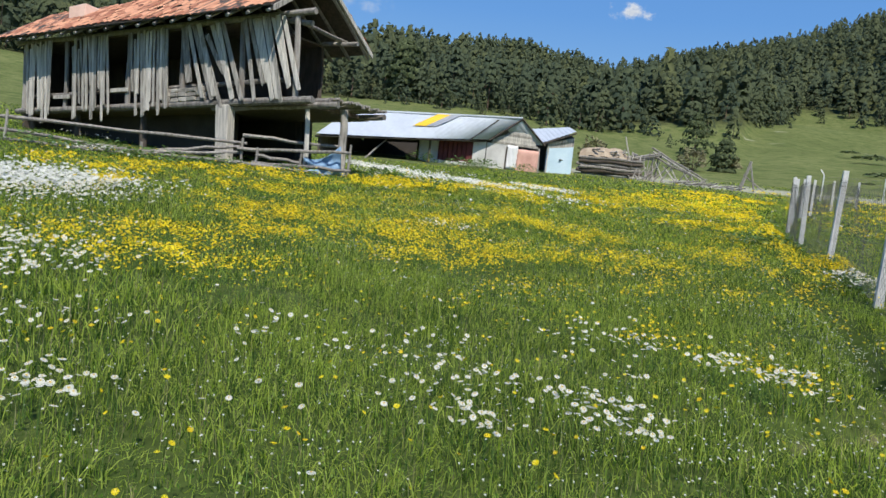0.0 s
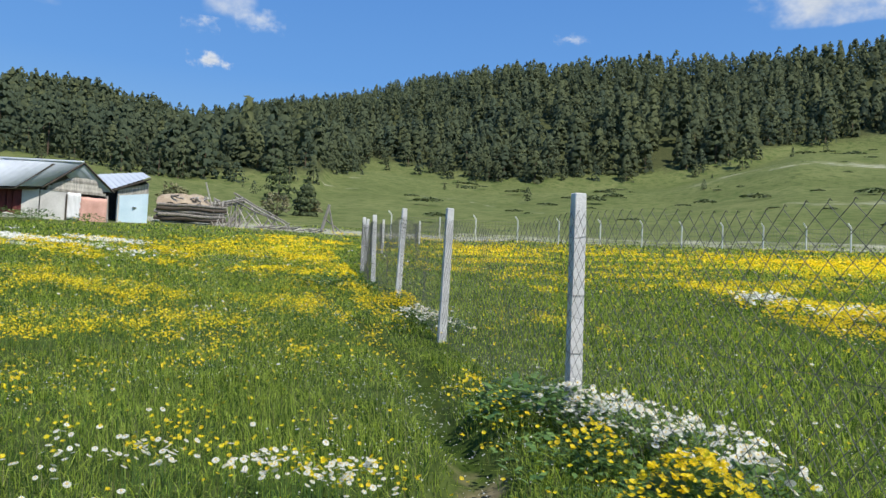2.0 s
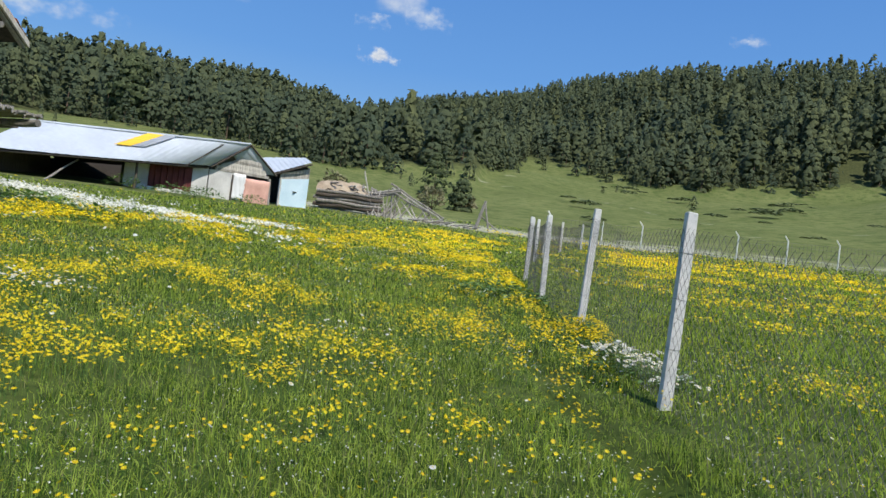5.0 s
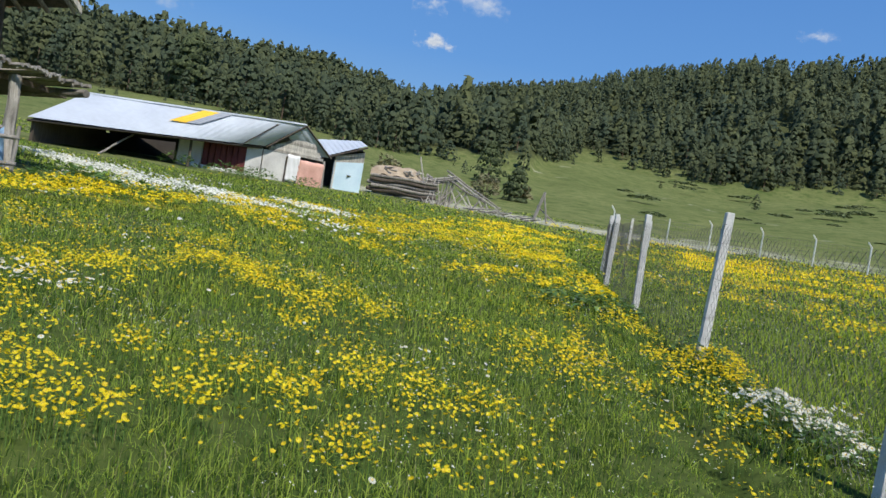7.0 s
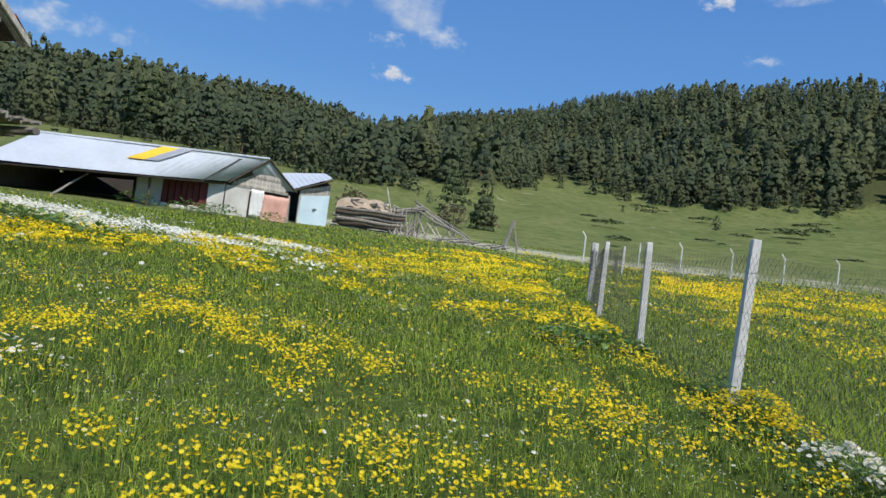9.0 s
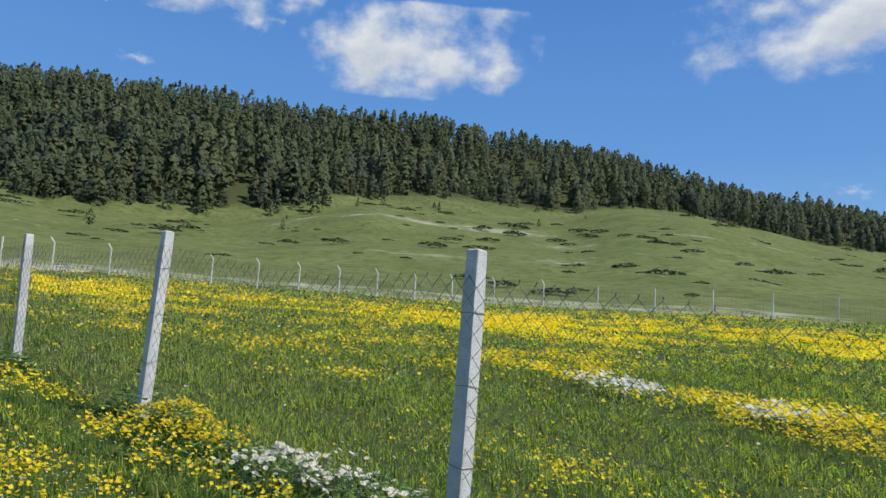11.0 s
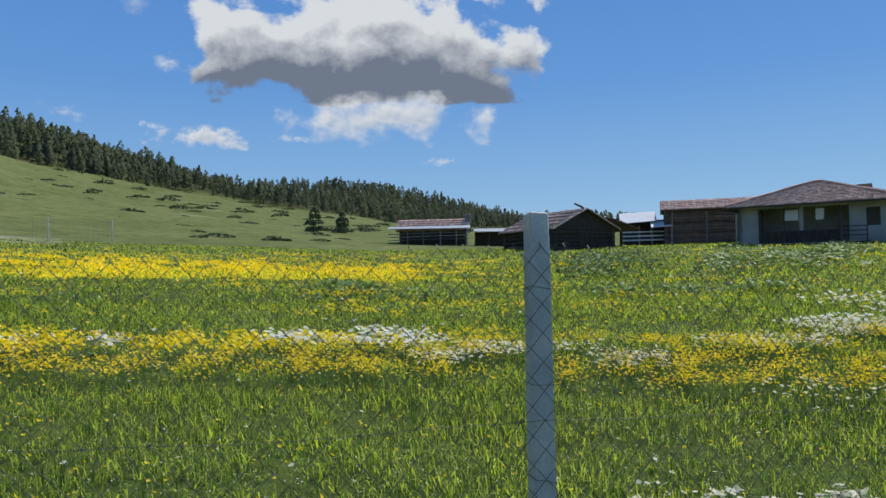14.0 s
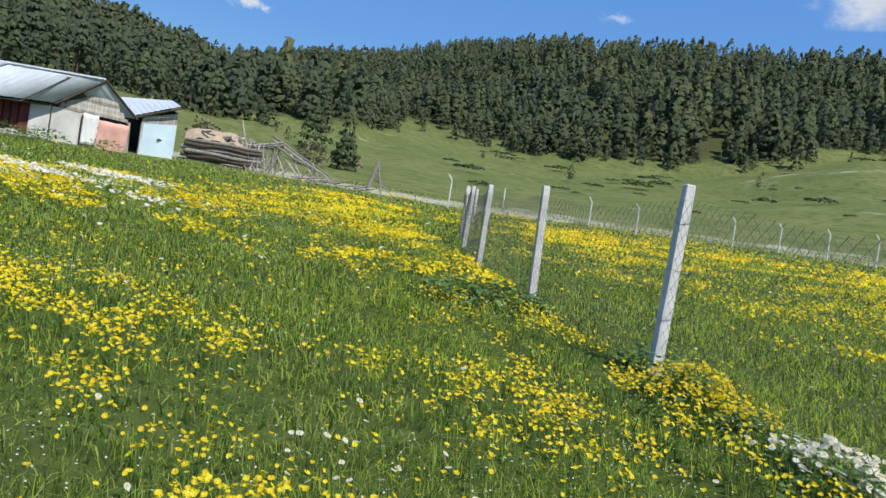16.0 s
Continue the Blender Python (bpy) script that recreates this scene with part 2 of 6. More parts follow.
WHITE_SPOTS = [(-11.6, 1.8, 2.6, 1.5, 2.2), (-4.9, -0.2, 1.2, .7, 1.2), (-0.6, 1.05, .32, .2, 1.5), (0.15, 1.15, .45, .22, 1.7), (0.1, 2.95, .5, .26, 2.0), (-0.67, 2.9, .34, .22, 1.8),
               (-0.1, .5, .35, .2, 1.5), (1.95, 4.55, .8, .42, .45), (-1.4, 10.4, .75, .38, .5), (-21.5, 17.6, 3.6, 1.2, 1.3), (-17.5, 18.6, 3.0, .9, 1.2), (-16.2, 21.4, 1.6, .7, 1.2),
               (-1.3, -.9, .35, .25, 1.2), (14.4, -.2, 2.2, 1.0, .25), (-7.2, 7.4, .7, .5, .6), (5.3, 2.7, .8, .8, .5)]


def spots(x, y, rows):
    out = np.zeros_like(x)
    for cx, cy, rx, ry, d in rows:
        out = np.maximum(out, d * np.clip(1.5 - 1.2 * np.sqrt(((x - cx) / rx) ** 2 + ((y - cy) / ry) ** 2), 0, 1))
    return out


def right_of_fence(x, y):
    return x - (1.3 - 0.5 * (y - 5.26))


def strip(x, y, shift=0.0):
    """The broad belt of flowers across the fenced field."""
    mid = np.interp(y, [-4, -1, 1, 3, 5, 6.5, 8, 10, 12, 14, 16, 18], [10.5, 8.6, 7.8, 7.3, 7.2, 7.1, 6.5, 5.4, 4.9, 4.1, 3.9, 3.1])
    half = np.interp(y, [-4, 1, 3, 5, 8, 10, 12, 14, 16, 18], [3.2, 2.6, 1.9, 1.6, 1.7, 1.5, 1.2, .8, .6, .3])
    return np.where((y > -5) & (y < 18), np.clip((1 - np.abs(x - mid - shift * half) / half) * 2.5, 0, 1), 0)


def yellow_cover(x, y):
    side = right_of_fence(x, y)
    blotch = value_noise(x, y, 1.1, 3) * .6 + value_noise(x, y, .35, 4) * .4
    left = np.where((side < -.6) & (y > 2.5) & (y < 36) & (x > -17), np.clip(value_noise(x, y, 3.4, 5) * 1.9 - .40, 0, 1), 0) * np.clip((blotch - .44) * 5.0, 0, 1) * 1.2
    near = (x + 4.2) / 2.6
    left = left + np.where(side < -.9, np.clip(1.1 - np.sqrt(near ** 2 + ((y - 8.2) / 4.5) ** 2), 0, 1), 0) * np.clip((blotch - .46) * 5.0, 0, 1) * 1.1
    row = strip(x, y) * np.clip((blotch - .30) * 5, 0, 1) * np.clip((value_noise(x, y, 1.7, 15) - .22) * 4, 0, 1) * 3.2
    r = np.hypot(x - CX, y - CY)
    field = np.where(side > 6, np.clip(1.15 - np.abs(r - 31) / 7.5, 0, 1) * np.clip((82 - np.degrees(np.arctan2(x - CX, y - CY))) / 12, .12, 1), 0) * np.clip((value_noise(x, y, 5.0, 6) * .5 + value_noise(x, y, 1.5, 8) * .5 - .35) * 4.0, 0, 1.6)
    loose = np.where(side > 1, np.clip(value_noise(x, y, 2.5, 7) * 1.3 - .50, 0, 1), 0) * (np.hypot(x - CX, y - CY) < 48) * np.clip((blotch - .42) * 3.5, 0, 1) * np.clip((86 - np.degrees(np.arctan2(x - CX, y - CY))) / 14, .25, 1)
    return np.clip(np.maximum.reduce([spots(x, y, YELLOW_SPOTS) * np.clip(.35 + (blotch - .35) * 2.4, 0.1, 1), left, row, field, loose]), 0, 3.2)


def white_cover(x, y):
    blotch = value_noise(x, y, .7, 11) * .6 + value_noise(x, y, .22, 12) * .4
    row = strip(x, y, .5) * np.clip((blotch - .36) * 6, 0, 1) * np.clip((value_noise(x, y, 1.1, 16) - .50) * 4, 0, 1)
    left = np.where((right_of_fence(x, y) < -3) & (y < 24), np.clip(value_noise(x, y, 2.8, 13) - .60, 0, 1) * np.where(y < 3, 1.6, .6), 0) * np.clip((blotch - .42) * 3, 0, 1)
    return np.maximum.reduce([spots(x, y, WHITE_SPOTS) * np.clip(.4 + (blotch - .35) * 2.2, .1, 1), row * 2.2, left])


TRACK = [(0.8, 1.8), (0.78, 3.4), (0.66, 4.5), (-.2, 6.3), (-.55, 6.9), (-1.25, 8.35), (-2.4, 9.95), (-3.7, 12.0), (-4.6, 13.5)]


def track_near(x, y):
    """How near a place is to the trodden track beside the fence: 1 on it, 0 away from it."""
    tx = np.interp(y, [p[1] for p in TRACK], [p[0] for p in TRACK])
    d = np.abs(x - tx - .12 * np.sin(y * 2.1)) / 1.15
    strong = np.interp(y, [1.4, 2.2, 3.2, 4.2, 6, 13], [0, .5, 1.0, 1.0, 1.0, .6])
    return np.where((y > 1.4) & (y < 13.5), np.clip(1.25 - d / (.10 + .12 * strong), 0, 1), 0) * strong


def dry_cover(x, y):
    """Where pale stones and thin white bloom show between the grass."""
    r, az = np.hypot(x - CX, y - CY), np.degrees(np.arctan2(x - CX, y - CY))
    out = np.clip(1 - np.abs(y - (60 + .25 * x + 6 * value_noise(x, y, 20, 31))) / 11, 0, 1) * np.where((x > -48) & (x < -8), 1.0, 0)
    out = np.maximum(out, np.where((r > 70) & (r < 420) & (az > -28) & (az < 70), np.clip(value_noise(x, y * 3.2, 45, 32) * .6 + value_noise(x, y, 9, 33) * .4 - .58, 0, 1) * 1.9, 0))
    path_x = np.interp(y, [95, 135, 155, 160], [-4, -21, -37, -62])
    out = np.maximum(out, np.where((y > 92) & (y < 162), np.clip(1.3 - np.abs(x - path_x) / 2.5, 0, 1) * (.15 + .5 * value_noise(x, y, 7, 34)), 0))
    out = np.maximum(out, np.clip(1.3 - np.abs(y - (152 + .55 * (x + 30))) / 2.5, 0, 1) * .45 * np.where((x > -62) & (x < -34), 1, 0))
    return np.maximum(out, np.where((r > 57) & (r < 66) & (az > -12) & (az < 48), .55, 0))


# ---------------------------------------------------------------- building helpers
def mesh_object(name, verts, faces, mats, indices=None, parent=None, smooth=False):
    """One mesh object from arrays of points and faces (triangles or quads, one kind)."""
    me = bpy.data.meshes.new(name)
    verts, faces = np.asarray(verts, np.float32), np.asarray(faces, np.int32)
    k = faces.shape[1]
    me.vertices.add(len(verts))
    me.vertices.foreach_set("co", verts.ravel())
    me.loops.add(faces.size)
    me.loops.foreach_set("vertex_index", faces.ravel())
    me.polygons.add(len(faces))
    me.polygons.foreach_set("loop_start", np.arange(0, faces.size, k, dtype=np.int32))
    if indices is not None:
        me.polygons.foreach_set("material_index", np.asarray(indices, np.int32))
    if smooth:
        me.polygons.foreach_set("use_smooth", np.ones(len(faces), bool))
    for m in mats if isinstance(mats, (list, tuple)) else [mats]:
        me.materials.append(m)
    me.update(calc_edges=True)
    ob = new(name, me)
    ob.parent = parent
    return ob


def part(name, bm, mat, parent=None, label="", smooth=False):
    me = bpy.data.meshes.new(name)
    bm.normal_update()
    bm.to_mesh(me)
    bm.free()
    if smooth:
        me.polygons.foreach_set("use_smooth", np.ones(len(me.polygons), bool))
    me.materials.append(mat)
    ob = new(name, me)
    ob.parent = parent
    if label:
        ob["label"] = label
    return ob


def thing(name, m, label, category, group="", kind=""):
    ob = new(name)
    ob.empty_display_size = 0.1
    ob.matrix_world = m
    return tagged(ob, label, category, group, kind)


def box(bm, lo, hi, m=None, bevel=0.0, wobble=0.0):
    """A box between two corners, its edges eased and its corners out of true."""
    lo, hi = Vector(lo), Vector(hi)
    made = bmesh.ops.create_cube(bm, size=1.0)["verts"]
    for v in made:
        v.co = Vector(((lo[k] + hi[k]) / 2 + v.co[k] * (hi[k] - lo[k]) for k in range(3)))
        if wobble:
            v.co += Vector((random.uniform(-1, 1), random.uniform(-1, 1), random.uniform(-1, 1))) * wobble
    if bevel:
        edges = list({e for v in made for e in v.link_edges})
        made = list({v for f in bmesh.ops.bevel(bm, geom=edges, offset=bevel, segments=1, affect="EDGES")["faces"] for v in f.verts} | {v for v in made if v.is_valid})
    if m is not None:
        bmesh.ops.transform(bm, matrix=m, verts=made)
    return made


def boxed(lo, hi, bevel=0.0, wobble=0.0):
    bm = bmesh.new()
    box(bm, lo, hi, None, bevel, wobble)
    return bm


def log_between(bm, a, b, r0, r1=None, sides=8, rings=5, crook=0.0):
    """A round, slightly crooked and tapering log from a to b."""
    a, b = Vector(a), Vector(b)
    r1 = r0 if r1 is None else r1
    axis = (b - a).normalized()
    side = axis.orthogonal().normalized()
    up = axis.cross(side)
    sway = [Vector((random.uniform(-1, 1), random.uniform(-1, 1), random.uniform(-1, 1))) * crook for _ in range(rings + 1)]
    loops = []
    for i in range(rings + 1):
        t = i / rings
        c = a.lerp(b, t) + (sway[i] if 0 < i < rings else Vector())
        r = r0 + (r1 - r0) * t
        loops.append([bm.verts.new(c + (side * math.cos(2 * math.pi * k / sides) + up * math.sin(2 * math.pi * k / sides)) * r * random.uniform(.9, 1.1)) for k in range(sides)])
    for lo, hi in zip(loops, loops[1:]):
        for k in range(sides):
            bm.faces.new((lo[k], lo[(k + 1) % sides], hi[(k + 1) % sides], hi[k]))
    bm.faces.new(loops[0][::-1])
    bm.faces.new(loops[-1])
    return bm


def log(a, b, r0, r1=None, sides=8, rings=5, crook=0.0):
    return log_between(bmesh.new(), a, b, r0, r1, sides, rings, crook)


def slab(corners, thick):
    """A sheet with thickness below four or more corners given in order."""
    bm = bmesh.new()
    pts = [Vector(c) for c in corners]
    n = (pts[1] - pts[0]).cross(pts[2] - pts[0]).normalized()
    top = [bm.verts.new(p) for p in pts]
    low = [bm.verts.new(p - n * thick) for p in pts]
    bm.faces.new(top)
    bm.faces.new(low[::-1])
    for i in range(len(pts)):
        j = (i + 1) % len(pts)
        bm.faces.new((top[i], low[i], low[j], top[j]))
    return bm


def gz(x, y):
    return float(ground_z(x, y))


def frame_at(origin, ahead, z, tilt=0.0):
    """A level frame whose x runs along ahead (x, y) and whose y is 90 degrees to the left of it; tilt lifts the far end of x."""
    return pose(origin[0], origin[1], z, 0, 0, math.degrees(math.atan2(ahead[1], ahead[0]))) @ pose(0, 0, 0, 0, -tilt, 0)


# ---------------------------------------------------------------- ground
def ground_material():
    m = bpy.data.materials.new("meadow_ground")
    m.use_nodes = True
    nt = m.node_tree
    n, link = nt.nodes, nt.links.new
    bsdf = n["Principled BSDF"]
    bsdf.inputs["Roughness"].default_value = 0.95
    bsdf.inputs["Specular IOR Level"].default_value = 0.05
    tc = n.new("ShaderNodeTexCoord")

    def noise_at(scale, detail=5):
        t = n.new("ShaderNodeTexNoise")
        t.inputs["Scale"].default_value, t.inputs["Detail"].default_value = scale, detail
        link(tc.outputs["Object"], t.inputs["Vector"])
        return t.outputs[0]

    def ramp(fac, stops):
        r = n.new("ShaderNodeValToRGB")
        r.color_ramp.elements[0].position, r.color_ramp.elements[0].color = stops[0][0], (*stops[0][1], 1)
        r.color_ramp.elements[1].position, r.color_ramp.elements[1].color = stops[1][0], (*stops[1][1], 1)
        link(fac, r.inputs[0])
        return r.outputs[0]

    def mixed(fac, a, b):
        x = n.new("ShaderNodeMix")
        x.data_type = "RGBA"
        link(fac, x.inputs[0])
        link(a, x.inputs[6])
        link(b, x.inputs[7])
        return x.outputs[2]

    def masked(name, scale, low, high):
        at = n.new("ShaderNodeAttribute")
        at.attribute_name = name
        add = n.new("ShaderNodeMath")
        add.operation = "ADD"
        link(at.outputs["Fac"], add.inputs[0])
        link(noise_at(scale, 6), add.inputs[1])
        r = n.new("ShaderNodeMapRange")
        link(add.outputs[0], r.inputs[0])
        r.inputs[1].default_value, r.inputs[2].default_value = low, high
        return r.outputs[0]

    coarse = ramp(noise_at(0.09, 8), [(.35, (0.112, 0.132, 0.048)), (.68, (0.215, 0.225, 0.092))])
    fine = ramp(noise_at(4.0, 8), [(.3, (0.055, 0.080, 0.022)), (.7, (0.175, 0.205, 0.070))])
    half = n.new("ShaderNodeValue")
    half.outputs[0].default_value = 0.55
    col = mixed(half.outputs[0], coarse, fine)
    fleck = n.new("ShaderNodeMapRange")
    link(noise_at(0.55, 9), fleck.inputs[0])
    fleck.inputs[1].default_value, fleck.inputs[2].default_value, fleck.inputs[4].default_value = .50, .62, .75
    col = mixed(fleck.outputs[0], col, ramp(noise_at(3.0), [(.3, (0.045, 0.080, 0.018)), (.7, (0.085, 0.12, 0.035))]))
    # thatch and soil tone, darkened further to paint the shade between the blades
    thatch_shade = n.new("ShaderNodeAttribute")
    thatch_shade.attribute_name = "thatch_shade"
    col = mixed(thatch_shade.outputs["Fac"], col, ramp(noise_at(7.0), [(.3, (0.018, 0.036, 0.006)), (.7, (0.065, 0.098, 0.018))]))
    col = mixed(masked("dry", 0.35, .9, 1.25), col, ramp(noise_at(1.6), [(.3, (0.26, 0.27, 0.17)), (.7, (0.46, 0.45, 0.36))]))
    col = mixed(masked("yellow", 3.0, .72, 1.05), col, ramp(noise_at(4.0), [(.3, (0.46, 0.36, 0.006)), (.7, (0.80, 0.63, 0.012))]))
    col = mixed(masked("white", 3.5, .80, 1.1), col, ramp(noise_at(5.0), [(.35, (0.36, 0.40, 0.22)), (.65, (0.74, 0.74, 0.66))]))
    col = mixed(masked("bare", 2.5, .8, 1.15), col, ramp(noise_at(9.0), [(.3, (0.17, 0.125, 0.075)), (.7, (0.34, 0.27, 0.18))]))
    # ground turns darker and duller from just inside the forest edge
    col = mixed(masked("forest_floor", 0.8, .5, 1.1), col, ramp(noise_at(2.0), [(.3, (0.040, 0.048, 0.020)), (.7, (0.085, 0.095, 0.038))]))
    link(col, bsdf.inputs["Base Color"])
    bp = n.new("ShaderNodeBump")
    bp.inputs["Strength"].default_value, bp.inputs["Distance"].default_value = 0.8, 0.12
    link(noise_at(1.1, 10), bp.inputs["Height"])
    link(bp.outputs[0], bsdf.inputs["Normal"])
    return m


def build_ground():
    rings = np.concatenate([[0.0], np.geomspace(0.35, 62, 135), np.geomspace(64, 700, 80), np.geomspace(730, 4200, 16)])
    spokes = 540
    ang = np.arange(spokes) * 2 * np.pi / spokes
    rr, aa = np.meshgrid(rings[1:], ang, indexing="ij")
    x, y = CX + rr * np.sin(aa), CY + rr * np.cos(aa)
    z = ground_z(x, y)
    bumpy = np.clip(1 - rr / 90, 0, 1)
    z = z + bumpy * ((value_noise(x, y, 1.3, 21) - .5) * .07 + (value_noise(x, y, .45, 22) - .5) * .035) - track_near(x, y) * .19
    z = z + np.clip((rr - 60) / 100, 0, 1) * (value_noise(x, y, 34, 23) - .5) * 3.0
    verts = np.concatenate([[[CX, CY, gz(CX, CY)]], np.stack([x, y, z], -1).reshape(-1, 3)])
    i, j = np.meshgrid(np.arange(len(rings) - 2), np.arange(spokes), indexing="ij")
    a, b = 1 + i * spokes + j, 1 + i * spokes + (j + 1) % spokes
    quads = np.stack([a, b, b + spokes, a + spokes], -1).reshape(-1, 4)
    cap = [[0, 1 + k, 1 + (k + 1) % spokes, 1 + (k + 2) % spokes][::-1] for k in range(0, spokes, 2)]
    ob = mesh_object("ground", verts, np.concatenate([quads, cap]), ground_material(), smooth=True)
    vx, vy = verts[:, 0], verts[:, 1]
    r, az = np.hypot(vx - CX, vy - CY), np.degrees(np.arctan2(vx - CX, vy - CY))
    dry = dry_cover(vx, vy)
    forest_floor = np.clip((r - knots(az, EDGE_AZ, EDGE_R) - 10) / 14, 0, 1) * np.where(np.abs(az - 3) < 104, 1.0, 0)
    # the thatch tone fades by 45 m and also paints the groove's shade
    for name, values in (("yellow", np.clip(yellow_cover(vx, vy), 0, 1) * np.clip((r - 12) / 16, 0.05, 1)), ("white", np.clip(white_cover(vx, vy), 0, 1) * np.clip((r - 10) / 14, 0.05, 1)), ("dry", dry), ("forest_floor", forest_floor), ("bare", track_near(vx, vy) * np.interp(vy, [1.4, 3.9, 4.6], [.35, .55, .0])),
                         ("thatch_shade", np.maximum(np.interp(r, [0, 16, 45], [.8, .7, 0]), track_near(vx, vy)))):
        at = ob.data.attributes.new(name, "FLOAT", "POINT")
        at.data.foreach_set("value", np.asarray(values, np.float32))
    return tagged(ob, "green flowering meadow rising to grassy hillsides", "ground", kind="structure")


build_ground()


# ---------------------------------------------------------------- clouds, far off
def cloud_material(name, grey, low=0.30, full=0.80, rise=0.35, soft=0.85, most=0.97):
    m = bpy.data.materials.new(name)
    m.use_nodes = True
    nt = m.node_tree
    n, link = nt.nodes, nt.links.new
    n.remove(n["Principled BSDF"])
    tc = n.new("ShaderNodeTexCoord")
    info = n.new("ShaderNodeObjectInfo")
    off = n.new("ShaderNodeVectorMath")
    off.operation = "SCALE"
    link(info.outputs["Location"], off.inputs[0])
    off.inputs["Scale"].default_value = 0.013
    mp = n.new("ShaderNodeVectorMath")
    mp.operation = "MULTIPLY_ADD"
    link(tc.outputs["Object"], mp.inputs[0])
    mp.inputs[1].default_value = (0.62, 0.8, 1.0)
    link(off.outputs[0], mp.inputs[2])
    puff = n.new("ShaderNodeTexNoise")
    puff.inputs["Scale"].default_value, puff.inputs["Detail"].default_value, puff.inputs["Roughness"].default_value = 1.4, 9, 0.55
    link(mp.outputs[0], puff.inputs["Vector"])
    bulk = n.new("ShaderNodeTexNoise")
    bulk.inputs["Scale"].default_value, bulk.inputs["Detail"].default_value = 2.6, 7
    link(mp.outputs[0], bulk.inputs["Vector"])
    sep = n.new("ShaderNodeSeparateXYZ")
    link(tc.outputs["UV"], sep.inputs[0])

    def math_node(op, a, b=None, c=None):
        k = n.new("ShaderNodeMath")
        k.operation = op
        for slot, value in enumerate((a, b, c)):
            if value is None:
                continue
            if isinstance(value, (int, float)):
                k.inputs[slot].default_value = value
            else:
                link(value, k.inputs[slot])
        return k.outputs[0]

    u, v = math_node("MULTIPLY_ADD", sep.outputs[0], 2, -1), math_node("MULTIPLY_ADD", sep.outputs[1], 2, -1)
    lowcut = math_node("MULTIPLY", math_node("MINIMUM", v, 0.0), 1.25)
    vv = math_node("ADD", math_node("MAXIMUM", v, 0.0), math_node("MULTIPLY", lowcut, -1))
    d2 = math_node("ADD", math_node("MULTIPLY", u, u), math_node("MULTIPLY", vv, vv))
    body = math_node("MULTIPLY_ADD", math_node("SQRT", d2), -1.0, full)
    rim = math_node("MAXIMUM", math_node("ABSOLUTE", u), math_node("ABSOLUTE", v))
    body = math_node("ADD", body, math_node("MULTIPLY", math_node("MAXIMUM", math_node("ADD", rim, -0.72), 0.0), -5.0))
    shape = math_node("ADD", body, math_node("MULTIPLY_ADD", puff.outputs[0], 3.0, -1.5))
    alpha = n.new("ShaderNodeMapRange")
    alpha.interpolation_type = "SMOOTHSTEP"
    link(shape, alpha.inputs[0])
    alpha.inputs[1].default_value, alpha.inputs[2].default_value, alpha.inputs[4].default_value = -0.02, soft, most
    # billows: the side of each puff towards the light is bright, the far side and the base grey
    aside = n.new("ShaderNodeVectorMath")
    aside.operation = "ADD"
    link(mp.outputs[0], aside.inputs[0])
    aside.inputs[1].default_value = (0.05, 0.10, 0)
    lee = n.new("ShaderNodeTexNoise")
    for name in ("Scale", "Detail", "Roughness"):
        lee.inputs[name].default_value = puff.inputs[name].default_value
    link(aside.outputs[0], lee.inputs["Vector"])
    relief = math_node("SUBTRACT", puff.outputs[0], lee.outputs[0])
    shade = math_node("ADD", math_node("MULTIPLY_ADD", v, rise, 0.5), math_node("MULTIPLY_ADD", bulk.outputs[0], 0.5, -0.25))
    shade = math_node("ADD", shade, math_node("MULTIPLY", relief, 2.8))
    shade = math_node("ADD", shade, math_node("MULTIPLY_ADD", shape, -0.50, low))
    ramp = n.new("ShaderNodeValToRGB")
    ramp.color_ramp.elements[0].position, ramp.color_ramp.elements[0].color = 0.10, (*grey, 1)
    ramp.color_ramp.elements[1].position, ramp.color_ramp.elements[1].color = 0.75, (0.74, 0.77, 0.80, 1)
    link(shade, ramp.inputs[0])
    glow, clear, mix = n.new("ShaderNodeEmission"), n.new("ShaderNodeBsdfTransparent"), n.new("ShaderNodeMixShader")
    link(ramp.outputs[0], glow.inputs[0])
    link(alpha.outputs[0], mix.inputs[0])
    link(clear.outputs[0], mix.inputs[1])
    link(glow.outputs[0], mix.inputs[2])
    link(mix.outputs[0], n["Material Output"].inputs[0])
    return m


M_CLOUD = cloud_material("white_cloud", (0.50, 0.56, 0.66))
M_CLOUD_DARK = cloud_material("shaded_cloud", (0.17, 0.20, 0.26), 0.20, 1.05, 1.05, 0.26)
M_CLOUD_THIN = cloud_material("thin_cloud", (0.55, 0.64, 0.78), 0.35, 0.76, 0.2, 1.25, 0.72)
CLOUDS = [(72, 17.3, 27, 8.4, 2), (72.5, 12.0, 18, 4.6, 0), (58.3, 10.5, 8.6, 2.0, 0), (56.6, 15.7, 3.2, 1.7, 1), (49.2, 11.7, 3.4, 1.4, 1), (76.8, 8.7, 2.9, .9, 1), (65.7, 10.5, 4.5, .8, 1),
          (49.3, 22.6, 25, 8, 0), (17, 21.8, 20, 7.4, 0), (-1.3, 25, 20, 6.4, 0), (3.5, 22.2, 4.6, 1.8, 1), (-8.6, 22.3, 2.9, 1.6, 0), (-42.7, 21.6, 27, 9.6, 0), (-32.8, 15, 3.7, 1.5, 0),
          (-33.6, 17.4, 3.0, 1.5, 1), (-29.2, 18.2, 4, 2.0, 1), (-4.7, 18.3, 3, 1.1, 1), (-56.3, 13.8, 11, 2.4, 1), (95, 24, 24, 8, 0), (-75, 24, 26, 8, 0)]
